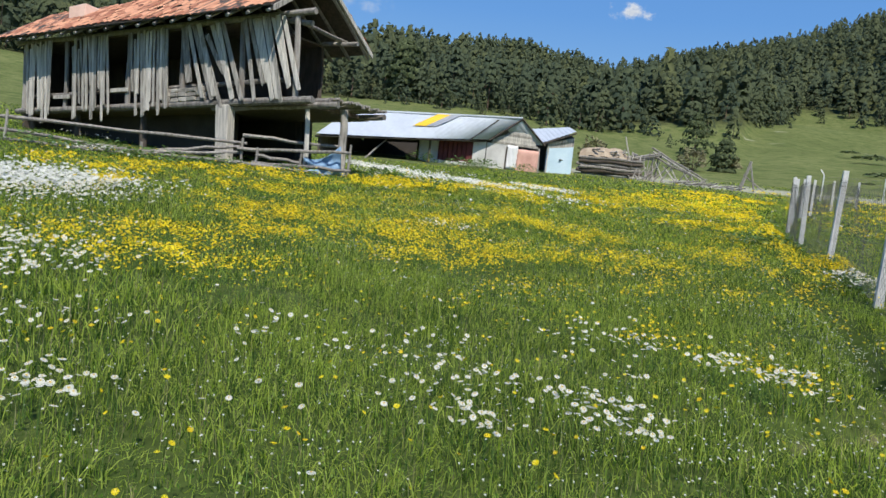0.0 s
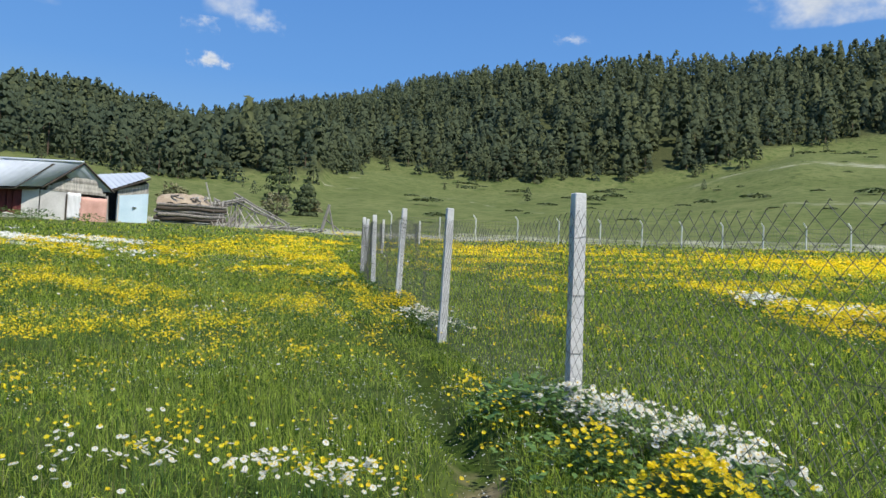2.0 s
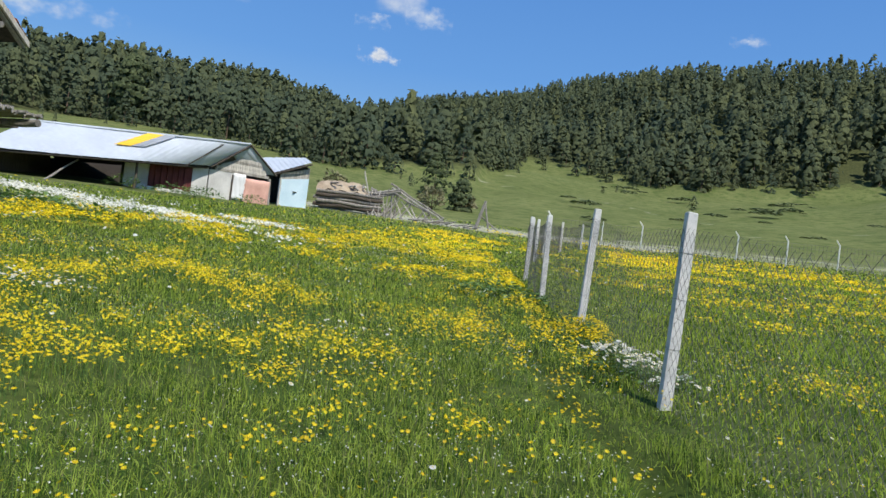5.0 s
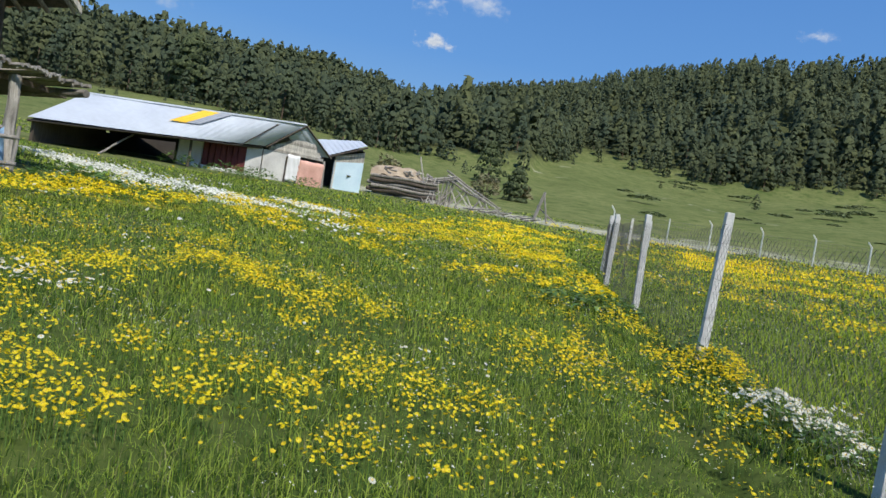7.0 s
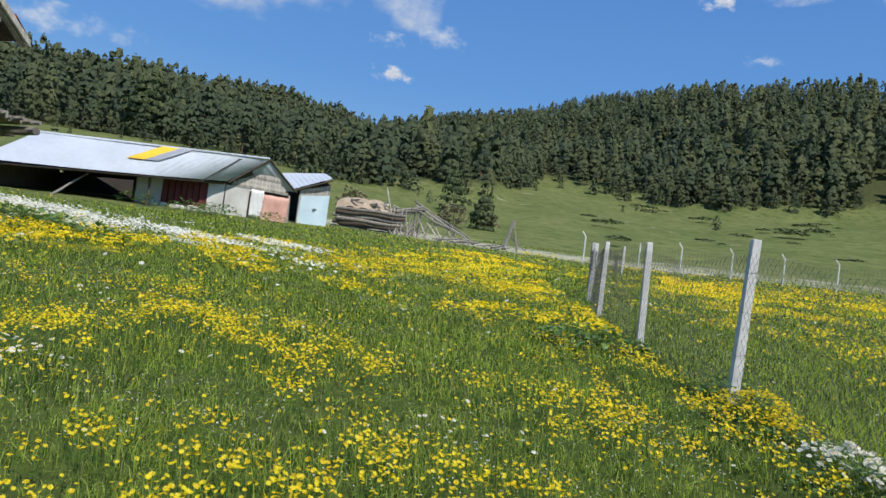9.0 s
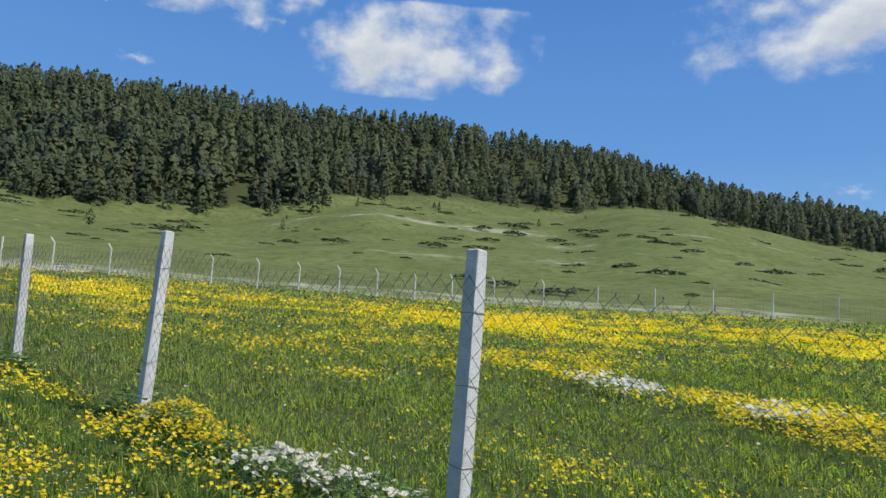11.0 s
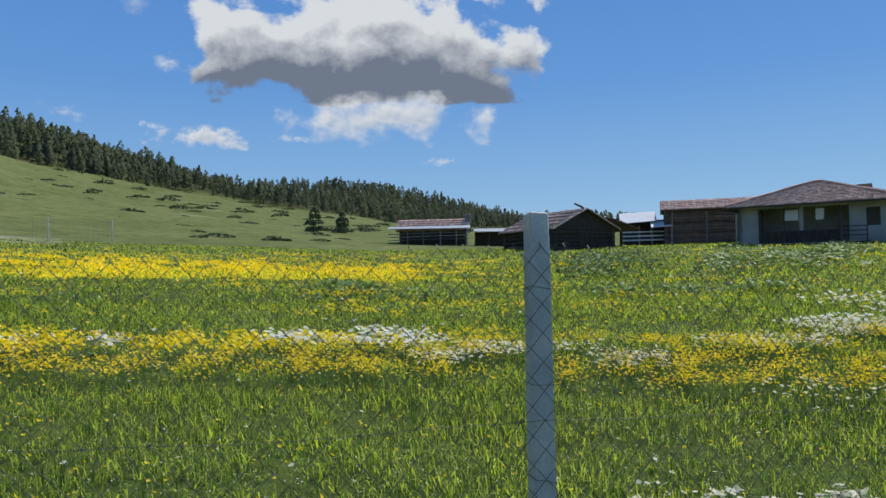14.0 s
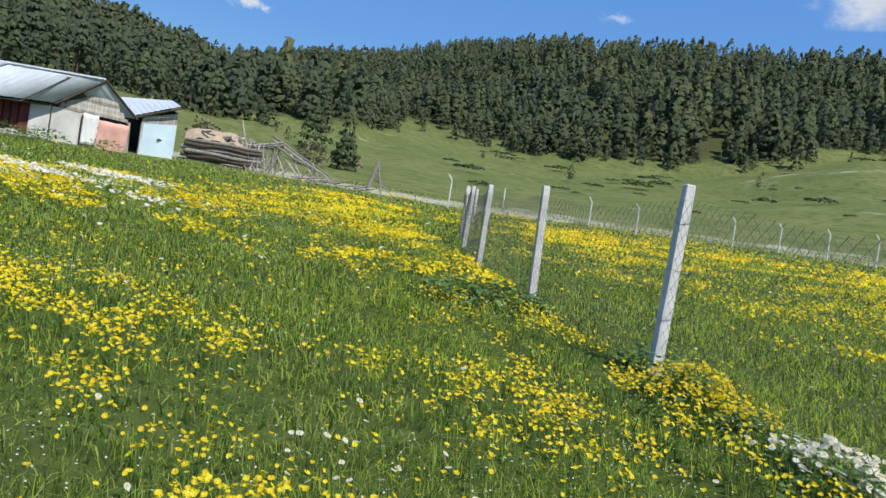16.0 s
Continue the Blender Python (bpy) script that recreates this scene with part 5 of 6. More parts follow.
def pole_stack():
    stack = thing("pole_stack", pose(0, 0, 0), "tangled heap of grey poles leaning together by the log pile", "pole stack")
    a, b = Vector((-30.1, 49.3, 0)), Vector((-27.7, 50.8, 0))
    for k in range(24):
        f = random.random()
        foot = a.lerp(b, f) + Vector((random.uniform(-.5, .5), random.uniform(-.7, .5), 0))
        tip = a.lerp(b, min(1, max(0, f + random.uniform(-.45, .45)))) + Vector((random.uniform(-.3, .3), random.uniform(-.2, .6), 0))
        z = gz(foot.x, foot.y)
        part("pole", log((foot.x, foot.y, z - .05), (tip.x, tip.y, z + random.uniform(.7, 2.5 - .9 * abs(f - .6))), .055, .04, 6, 3, .04), M_LOG if k % 4 else M_WOOD, stack)
    part("long_pole", log((-29.3, 49.8, gz(-29.3, 49.8)), (-30.24, 49.48, 7.25), .07, .05, 6, 4, .02), M_WOOD, stack)
    for k in range(3):
        z = gz(-28.3, 50.6) + 1.7 + k * .16
        part("top_pole", log((-30.0 + k * .2, 49.9 + k * .1, z - .3), (-27.6 + random.uniform(-.5, .4), 50.9 + random.uniform(-.3, .3), z + .25), .09, .07, 7, 4, .04), M_LOG, stack)


pole_stack()


def broken_fence():
    rails = thing("rail_fence", pose(0, 0, 0), "collapsed grey rail fence of crossed poles", "fence")
    a, b = Vector((-28.45, 50.56, 6.55)), Vector((-24.1, 51.6, 4.3))
    for k in range(3):
        d = Vector((random.uniform(-.2, .2), random.uniform(-.3, .3), -.32 * k + random.uniform(-.1, .1)))
        part("rail", log(a + d, a.lerp(b, 1 - .12 * k) + d * .5, .085, .06, 6, 5, .05), M_LOG, rails)
    for k in range(6):
        f = .10 + k * .165 + random.uniform(-.05, .05)
        p = a.lerp(b, f)
        p.z = gz(p.x, p.y) + (p.z - gz(p.x, p.y)) * random.uniform(.6, 1.0)
        lean = random.uniform(.3, 1.0)
        for s in (-1, 1):
            top = p.z + random.uniform(-.05, .35)
            part("cross_pole", log((p.x - lean * s, p.y - .2 * s, gz(p.x, p.y) - .05), (p.x + lean * .4 * s, p.y + .1 * s, top), .065, .045, 6, 3, .03), M_LOG if s > 0 else M_WOOD, rails)
    for k in range(14):
        x, y = -26.5 + k * .42 + random.uniform(-.3, .3), 51.0 + random.uniform(-.6, .5) - k * .06
        part("fallen_pole", log((x, y, gz(x, y) + .10), (x + random.uniform(.7, 1.8), y + random.uniform(-.5, .5), gz(x, y) + random.uniform(.10, .42)), .055, .04, 6, 3, .04), M_LOG, rails)


broken_fence()


def trestle():
    ob = thing("trestle", pose(-20.6, 51.9, gz(-20.6, 51.9) + .25), "leaning trestle of three grey poles in the grass", "trestle")
    part("leg", log((-.9, -.1, -.4), (-.25, 0, 2.0), .12, .10, 7, 3, .02), M_LOG, ob)
    part("leg", log((.2, .1, -.4), (-.3, 0, 1.95), .07, .06, 7, 3, .02), M_LOG, ob)
    part("brace", log((-.75, .1, 1.0), (1.0, .3, -.3), .055, .045, 7, 3, .02), M_LOG, ob)


trestle()


# ---------------------------------------------------------------- the hamlet across the field
def roof_rows(name, parent, p00, p10, p11, p01, mat, courses, thick=.09):
    """A tiled slope in overlapping courses, each course a row of small uneven tiles."""
    p00, p10, p11, p01 = (Vector(p) for p in (p00, p10, p11, p01))
    n = (p10 - p00).cross(p01 - p00).normalized()
    if n.z < 0:
        n = -n
    verts, faces = [], []
    cols = max(4, int((p10 - p00).length / .32))
    for c in range(courses):
        v0, v1 = c / courses, (c + 1.12) / courses
        for k in range(cols):
            u0, u1 = k / cols, (k + .94) / cols
            lift = random.uniform(0, .035)
            base = len(verts)
            for u, v, h in ((u0, v0, thick), (u1, v0, thick), (u1, min(v1, 1), .02), (u0, min(v1, 1), .02)):
                verts.append(p00.lerp(p10, u).lerp(p01.lerp(p11, u), v) + n * (h + lift))
            for u, v in ((u0, v0), (u1, v0)):
                verts.append(p00.lerp(p10, u).lerp(p01.lerp(p11, u), v))
            faces += [(base, base + 1, base + 2, base + 3), (base + 4, base + 5, base + 1, base)]
    ob = mesh_object(name, [tuple(v) for v in verts], faces, mat, parent=parent)
    ob["kind"] = "stuff"
    part(name + "_deck", slab([p00, p10, p11, p01], .06), M_DARKWOOD, parent)
    return ob


def log_hut(name, origin, ahead, length, width, wall_h, roof_h, label, wall_mat, tile_mat, over=.5, sink=.3, lean=0.0):
    """A log building: x runs along the ridge, y across it."""
    ob = thing(name, frame_at(origin, ahead, gz(*origin), lean), label, "hut" if length < 8 else "barn")
    rows = int(wall_h / .24)
    for r in range(rows):
        z = -sink + (r + .5) * (wall_h + sink) / rows
        h = (wall_h + sink) / rows / 2
        for y in (0, width):
            part("wall_log", log((-.2, y, z), (length + .2, y, z + random.uniform(-.03, .03)), h * 1.08, h, 6, 2, .02), wall_mat, ob)
        for x in (0, length):
            part("wall_log", log((x, -.2, z + .05), (x, width + .2, z + .05 + random.uniform(-.03, .03)), h * 1.08, h, 6, 2, .02), wall_mat, ob)
    for x in (0, length):
        bm = bmesh.new()
        for d in (-.06, .06):
            bm.faces.new([bm.verts.new((x + d, 0, wall_h)), bm.verts.new((x + d, width, wall_h)), bm.verts.new((x + d, width / 2, wall_h + roof_h))])
        part("gable", bm, wall_mat, ob)
    for y0 in (-over, width + over):
        drop = over * roof_h / (width / 2)
        roof_rows("roof_slope", ob, (-over, y0, wall_h - drop), (length + over, y0, wall_h - drop), (length + over, width / 2, wall_h + roof_h), (-over, width / 2, wall_h + roof_h), tile_mat, max(5, int(width)))
    for x in (-over, length + over):
        for y0 in (-over, width + over):
            part("verge_pole", log((x, y0, wall_h - over * roof_h / (width / 2)), (x, width / 2, wall_h + roof_h), .07, .06, 6, 3, .03), M_LOG, ob)
    return ob


hut = log_hut("dark_barn", (56.0, 4.6), (.75, .66), 6.4, 5.6, 1.6, 1.35, "sagging dark log barn with a broken clay tile roof", M_DARKWOOD, M_TILE_OLD)
part("door", boxed((-.14, 2.4, -.2), (-.08, 3.3, 1.6), .01, .02), M_INTERIOR, hut, "dark boarded door")
part("loose_beam", log((-.3, 3.0, 3.0), (.6, 3.1, 3.4), .09, .07, 6, 3, .03), M_DARKWOOD, hut)
for y in (-1.2, -2.4):
    part("lean_to_post", log((1.5, y, -.4), (1.5, y, 1.4), .08, .07, 6, 2, .02), M_DARKWOOD, hut)
roof_rows("lean_to_roof", hut, (-.2, -2.8, 1.45), (4.5, -2.8, 1.45), (4.5, .3, 2.3), (-.2, .3, 2.3), M_TILE_OLD, 5)

hut = log_hut("low_barn", (88, 31), (.16, -.99), 8.2, 5.0, 2.0, 1.35, "low dark barn with a pinkish clay tile roof", M_DARKWOOD, M_TILE_OLD, .6)
for x in (1.0, 3.0, 5.2, 7.2, 8.6):
    part("porch_post", log((x, -1.4, -.3), (x, -1.3, 2.0), .09, .08, 6, 2, .02), M_LOG, hut)
part("porch_roof", slab([(-1.5, -1.7, 2.0), (9, -1.7, 1.9), (9, 0, 2.35), (-1.5, 0, 2.35)], .08), M_TIN_GREY, hut)
for z in (.5, .9, 1.3):
    part("rail", log((-1.5, -1.5, z), (9, -1.5, z + .1), .05, .05, 6, 4, .03), M_LOG, hut)
part("chimney", boxed((8.3, 1.5, 1.6), (9.1, 2.4, 3.9), .06, .06), M_STONE, hut, "broken stone chimney")
part("tin_sheet", slab([(9.4, -.6, 1.5), (15, -.8, 1.35), (15, 2, 1.9), (9.4, 2, 2.0)], .06), M_TIN_GREY, hut, "grey tin lean-to roof")
for x in (9.6, 11.4, 13.2, 14.9):
    part("lean_to_post", log((x, -.5, -.4), (x, -.5, 1.4), .07, .06, 6, 2), M_DARKWOOD, hut)
part("lean_to_wall", boxed((9.5, 1.8, -.5), (15, 1.95, 1.5), .02, .03), M_DARKWOOD, hut)

hut = log_hut("brown_barn", (70.5, -.6), (-.07, -1), 8.0, 5.5, 3.5, .95, "brown board barn with a rough clay tile roof", M_BROWNWOOD, M_TILE_OLD, .45)
for x in (.5, 3.6, 6.2):
    part("front_post", log((x, -.45, -.4), (x + .1, -.35, 3.1), .09, .08, 6, 2, .02), M_LOG, hut)
hut = thing("white_lean_to", pose(72.6, 1.4, gz(72.6, 1.4)), "small lean-to under bright tin and sheeting", "shed")
part("roof_sheet", slab([(-1.5, -1.2, 2.3), (-1.5, 2.3, 2.1), (1.4, 2.3, 3.3), (1.4, -1.2, 3.4)], .06), M_TIN, hut)
part("low_sheet", slab([(-2.6, -2.6, 1.7), (-2.6, -.6, 1.6), (-.9, -.6, 2.2), (-.9, -2.6, 2.3)], .06), M_WHITECLOTH, hut)
for y in (-2.5, -.7, .5, 2.1):
    part("post", log((-1.6, y, -.4), (-1.6, y, 1.9), .07, .06, 6, 2), M_LOG, hut)
for z in (.4, .8, 1.2):
    part("plank_rail", boxed((-1.75, -2.6, z), (-1.68, 2.2, z + .14), .01, .02), M_WHITEPOST, hut)
part("back_wall", boxed((1.2, -2.5, -.3), (1.4, 2.3, 2.6), .02, .03), M_DARKWOOD, hut)


def village_house():
    ob = thing("village_house", frame_at((53.2, -4.3), (-.33, -.94), gz(53, -7) - .55), "single-storey grey rendered house with a hipped clay tile roof", "house")
    # x runs along the front, y is left of it: negative y is behind
    wid, dep, h = 9.6, 8.0, 3.15
    part("plinth", boxed((-.05, -.05, -.8), (wid + .05, dep + .05, .55), .03), M_STONE, ob, "rough stone plinth")
    for lo, hi in (((0, 0, .55), (.22, dep, h)), ((wid - .22, 0, .55), (wid, dep, h)), ((0, dep - .22, .55), (wid, dep, h)),
                   ((0, 0, .55), (1.3, .22, h)), ((6.9, 0, .55), (7.9, .22, h)), ((8.7, 0, .55), (wid, .22, h)), ((7.9, 0, .55), (8.7, .22, 1.55)), ((7.9, 0, 2.75), (8.7, .22, h)),
                   ((1.3, 1.8, .55), (6.9, 2.0, h)), ((1.3, 0, .55), (6.3, .2, 1.35)), ((1.3, 0, 3.0), (6.9, .22, h)), ((3.9, -.02, .55), (4.15, .24, h))):
        part("wall", boxed(lo, hi, .01), M_HOUSEWALL, ob)
    part("ceiling", boxed((0, 0, h), (wid, dep, h + .1)), M_DARKWOOD, ob)
    for x0, x1 in ((3.0, 3.85), (4.9, 5.4)):
        part("hung_sheet", boxed((x0, .02, 2.1), (x1, .06, 2.85), .01, .03), M_WHITECLOTH, ob, "pale cloth hung in the porch opening")
    for x in (1.35, 2.9, 6.3, 6.85):
        part("porch_post", boxed((x, .02, .55), (x + .14, .18, h), .01), M_DARKWOOD, ob)
    part("porch_parapet", boxed((1.3, -.03, .5), (6.3, -.01, 1.4)), M_DARKWOOD, ob)
    win = part("window", boxed((7.9, .08, 1.55), (8.7, .12, 2.75)), M_DARKGLASS, ob)
    part("window_frame", boxed((7.86, .05, 1.5), (7.94, .15, 2.8)), M_DARKWOOD, win)
    part("window_frame", boxed((8.66, .05, 1.5), (8.74, .15, 2.8)), M_DARKWOOD, win)
    part("window_frame", boxed((8.27, .05, 1.55), (8.33, .14, 2.75)), M_DARKWOOD, win)
    for z in (.9, 1.2, 1.5):
        part("stair_rail", boxed((6.3, -.6, z), (8.0, -.54, z + .07)), M_DARKWOOD, ob)
    for x in (6.3, 7.9):
        part("rail_post", boxed((x, -.62, -.6), (x + .08, -.54, 1.6)), M_DARKWOOD, ob)
    part("porch_floor", boxed((6.2, -.7, .4), (8.1, 0, .52)), M_DARKWOOD, ob)
    win = part("side_window", boxed((-.03, 2.2, 1.5), (.0, 3.2, 2.7)), M_DARKGLASS, ob)
    o, z0, top = .75, h + .05, h + 1.85
    e = [Vector((-o, -o, z0)), Vector((wid + o, -o, z0)), Vector((wid + o, dep + o, z0)), Vector((-o, dep + o, z0))]
    r0, r1 = Vector((wid * .47, dep / 2, top)), Vector((wid * .53, dep / 2, top))
    roof_rows("roof_slope", ob, e[0], e[1], r1, r0, M_TILE_OLD, 13)
    roof_rows("roof_slope", ob, e[1], e[2], r1, r1 + Vector((0, .05, 0)), M_TILE_OLD, 13)
    roof_rows("roof_slope", ob, e[2], e[3], r0, r1, M_TILE_OLD, 13)
    roof_rows("roof_slope", ob, e[3], e[0], r0, r0 + Vector((0, .05, 0)), M_TILE_OLD, 13)
    for a, b in ((e[0], r0), (e[1], r1), (e[2], r1), (e[3], r0), (r0, r1)):
        part("ridge_tiles", log(a + Vector((0, 0, .1)), b + Vector((0, 0, .1)), .12, .12, 7, 9, .02), M_TILE_OLD, ob)
    for a, b in zip(e, e[1:] + e[:1]):
        part("fascia", log(a + Vector((0, 0, -.05)), b + Vector((0, 0, -.05)), .07, .07, 4, 1), M_DARKWOOD, ob)
    part("chimney", boxed((7.2, 4.6, 3.9), (8.2, 5.4, 4.75), .03, .02), M_STONE, ob, "low grey chimney")


village_house()
for x, y in ((48, -9.5), (47.2, -12.0), (46.5, -14.3)):
    ob = thing("yard_post", pose(x, y, gz(x, y)), "thin dark post of the yard fence", "fence post", "yard fence posts")
    part("shaft", log((0, 0, -.2), (0, 0, 1.5), .045, .04, 6, 2, .01), M_DARKWOOD, ob)


# ---------------------------------------------------------------- grass, herbs and flowers
WALK_X, WALK_Y = [1.98, 1.6, 1.0, .1, -1.5, -2.3, -2.75], [-1.9, -.4, 1.0, 2.3, 3.75, 5.0, 6.0]


def path_distance(x, y):
    d = np.full(x.shape, 1e9)
    for (xa, ya), (xb, yb) in zip(zip(WALK_X, WALK_Y), zip(WALK_X[1:], WALK_Y[1:])):
        t = np.clip(((x - xa) * (xb - xa) + (y - ya) * (yb - ya)) / ((xb - xa) ** 2 + (yb - ya) ** 2), 0, 1)
        d = np.minimum(d, np.hypot(x - xa - t * (xb - xa), y - ya - t * (yb - ya)))
    return d


def scatter(count, d0, d1, seed, back=-2.5):
    """Places strewn evenly over the meadow at a distance between d0 and d1 from the walker's line, on the sides that are seen."""
    rng = np.random.default_rng(seed)
    lo_x, hi_x, lo_y, hi_y = min(WALK_X) - d1, max(WALK_X) + d1, min(WALK_Y) - d1, max(WALK_Y) + d1
    lo_y = max(lo_y, back - d1 * .55)
    x, y = rng.uniform(lo_x, hi_x, count), rng.uniform(lo_y, hi_y, count)
    d = path_distance(x, y)
    az_first, az_last = np.degrees(np.arctan2(x - 2.0, y + 2.5)), np.degrees(np.arctan2(x + 2.2, y - 4.6))
    keep = (d >= d0) & (d < d1) & ((d < 3.2) & (y > -3.0) | (az_first > -84) & (az_first < 40) | (az_last > -70) & (az_last < 121))
    shed = (x < -30) & (x > -41) & (y > 22) & (y < 44)
    barn = (x < -18.2) & (x > -30) & (np.abs((x + 24.5) * .61 - (y - 9.2) * .79) < 2.4) & (y < 15)
    keep &= ~shed & ~barn
    return x[keep], y[keep], d[keep], rng


def ground_at(x, y):
    r = np.hypot(x - CX, y - CY)
    bumpy = np.clip(1 - r / 90, 0, 1)
    return ground_z(x, y) + bumpy * ((value_noise(x, y, 1.3, 21) - .5) * .07 + (value_noise(x, y, .45, 22) - .5) * .035) - track_near(x, y) * .19


def blades(x, y, height, width, rng, bend=.75, detailed=True):
    """Tapering, bending blades: three triangles each, or one."""
    n = len(x)
    z = ground_at(x, y) - .01
    a = rng.uniform(0, 2 * np.pi, n)
    side = np.stack([np.cos(a), np.sin(a), np.zeros(n)], -1) * width[:, None] / 2
    la = a + np.pi / 2 + rng.normal(0, .7, n)
    lean = np.stack([np.cos(la), np.sin(la), np.zeros(n)], -1) * (height * np.abs(rng.normal(0, bend, n)))[:, None]
    lean += np.stack([np.full(n, -.10), np.full(n, .05), np.zeros(n)], -1) * height[:, None]
    base = np.stack([x, y, z], -1)
    up = np.zeros((n, 3))
    up[:, 2] = height
    tip = base + lean + up * (1 - np.clip((lean ** 2).sum(1) / (height ** 2 + 1e-9), 0, .75) * .5)[:, None]
    if not detailed:
        return np.stack([base - side, base + side, tip], 1).reshape(-1, 3), np.arange(3 * n).reshape(-1, 3)
    mid = base + lean * .35 + up * .58
    verts = np.stack([base - side, base + side, mid - side * .75, mid + side * .75, tip], 1).reshape(-1, 3)
    k = np.arange(n)[:, None] * 5
    faces = np.concatenate([k + [[0, 1, 3]], k + [[0, 3, 2]], k + [[2, 3, 4]]])
    return verts, faces


def join(pieces):
    verts, faces, total = [], [], 0
    for v, f in pieces:
        verts.append(v)
        faces.append(f + total)
        total += len(v)
    return np.concatenate(verts), np.concatenate(faces)


def build_grass():
    layers = [(270000, 0, 3.2, (.05, .15), (.003, .0065), True), (330000, 3.2, 7.5, (.05, .15), (.005, .011), True), (620000, 7.5, 17, (.06, .15), (.012, .024), False),
              (420000, 17, 36, (.07, .15), (.03, .055), False), (240000, 36, 62, (.08, .16), (.07, .12), False)]
    made, straw = [], []
    for k, (count, d0, d1, tall, wide, detailed) in enumerate(layers):
        x, y, d, rng = scatter(count, d0, d1, 900 + k)
        tuft = np.clip((value_noise(x, y, .30, 61) * .55 + value_noise(x, y, 1.1, 62) * .45 - .5) * 1.5 + .5, 0, 1.1)
        keep = (rng.random(len(x)) < .62 + tuft * .8) & (rng.random(len(x)) > track_near(x, y) * np.where(y < 4.2, .9, .95)) & (rng.random(len(x)) > dry_cover(x, y) * 1.15) & (rng.random(len(x)) > np.clip(yellow_cover(x, y), 0, 1.4) * .58)
        x, y, tuft = x[keep], y[keep], tuft[keep]
        h = (tall[0] + (tall[1] - tall[0]) * rng.random(len(x))) * (.35 + tuft * 1.25) * (1 - .7 * track_near(x, y))
        w = rng.uniform(wide[0], wide[1], len(x))
        dry = rng.random(len(x)) < .06
        made.append(blades(x[~dry], y[~dry], h[~dry], w[~dry], rng, 1.0, detailed))
        straw.append(blades(x[dry], y[dry], h[dry] * 1.25, w[dry] * .6, rng, .25, detailed))
    v, f = join(made)
    tagged(mesh_object("grass", v, f, M_GRASS), "lush green meadow grass in uneven tufts", "grass", kind="stuff")
    v, f = join(straw)
    tagged(mesh_object("dry_grass", v, f, M_STRAW), "pale dry stems among the grass", "grass", kind="stuff")


build_grass()


def heads(x, y, z, size, rng, petals, cup=.35, tilt=.45):
    """Open flower heads: a fan of petals about a centre, each facing up and a little aside."""
    n = len(x)
    nrm = np.stack([rng.normal(0, tilt, n) + .15, rng.normal(0, tilt, n) - .15, np.ones(n)], -1)
    nrm /= np.linalg.norm(nrm, axis=1, keepdims=True)
    a = np.cross(nrm, np.array([[.3, 1, 0]]))
    a /= np.linalg.norm(a, axis=1, keepdims=True)
    b = np.cross(nrm, a)
    c = np.stack([x, y, z], -1)
    verts, faces = [], []
    for k in range(petals):
        for f, s in ((-.42, .96), (.42, .96)):
            t = (k + f) * 2 * np.pi / petals
            verts.append(c + (a * math.cos(t) + b * math.sin(t)) * (size * s)[:, None] + nrm * (size * cup)[:, None])
    verts = np.stack([c] + verts, 1).reshape(-1, 3)
    k = np.arange(n)[:, None] * (1 + 2 * petals)
    faces = np.concatenate([k + [[0, 1 + 2 * p, 2 + 2 * p]] for p in range(petals)])
    return verts, faces


def leaflets(x, y, low, high, size, rng):
    """Small leaves of clover and other herbs, lying more or less level among the blades."""
    n = len(x)
    c = np.stack([x, y, ground_at(x, y) + low + (high - low) * rng.random(n)], -1)
    a = rng.uniform(0, 6.28, n)
    out = np.stack([np.cos(a), np.sin(a), rng.normal(.15, .45, n)], -1) * (size * rng.uniform(.6, 1.4, n))[:, None]
    side = np.stack([-np.sin(a), np.cos(a), rng.normal(0, .45, n)], -1) * (size * rng.uniform(.25, .5, n))[:, None]
    verts = np.stack([c - out, c + side, c + out, c - side], 1).reshape(-1, 3)
    return verts, np.arange(4 * n).reshape(-1, 4)


def build_herbs():
    made = []
    for k, (count, d0, d1, size) in enumerate(((120000, 0, 4, .009), (160000, 4, 9, .014), (170000, 9, 20, .028), (80000, 20, 40, .06))):
        x, y, d, rng = scatter(count, d0, d1, 960 + k)
        patch = value_noise(x, y, .9, 66) * .6 + value_noise(x, y, .28, 67) * .4
        keep = (rng.random(len(x)) < np.clip((patch - .36) * 3.5, .05, 1) + np.clip(yellow_cover(x, y), 0, 1) * .4) & (rng.random(len(x)) > track_near(x, y))
        made.append(leaflets(x[keep], y[keep], .03, .15, size, rng))
    v, f = join(made)
    tagged(mesh_object("clover_leaves", v, f, M_CLOVER), "small green clover and herb leaves among the grass", "herbs", kind="stuff")


build_herbs()


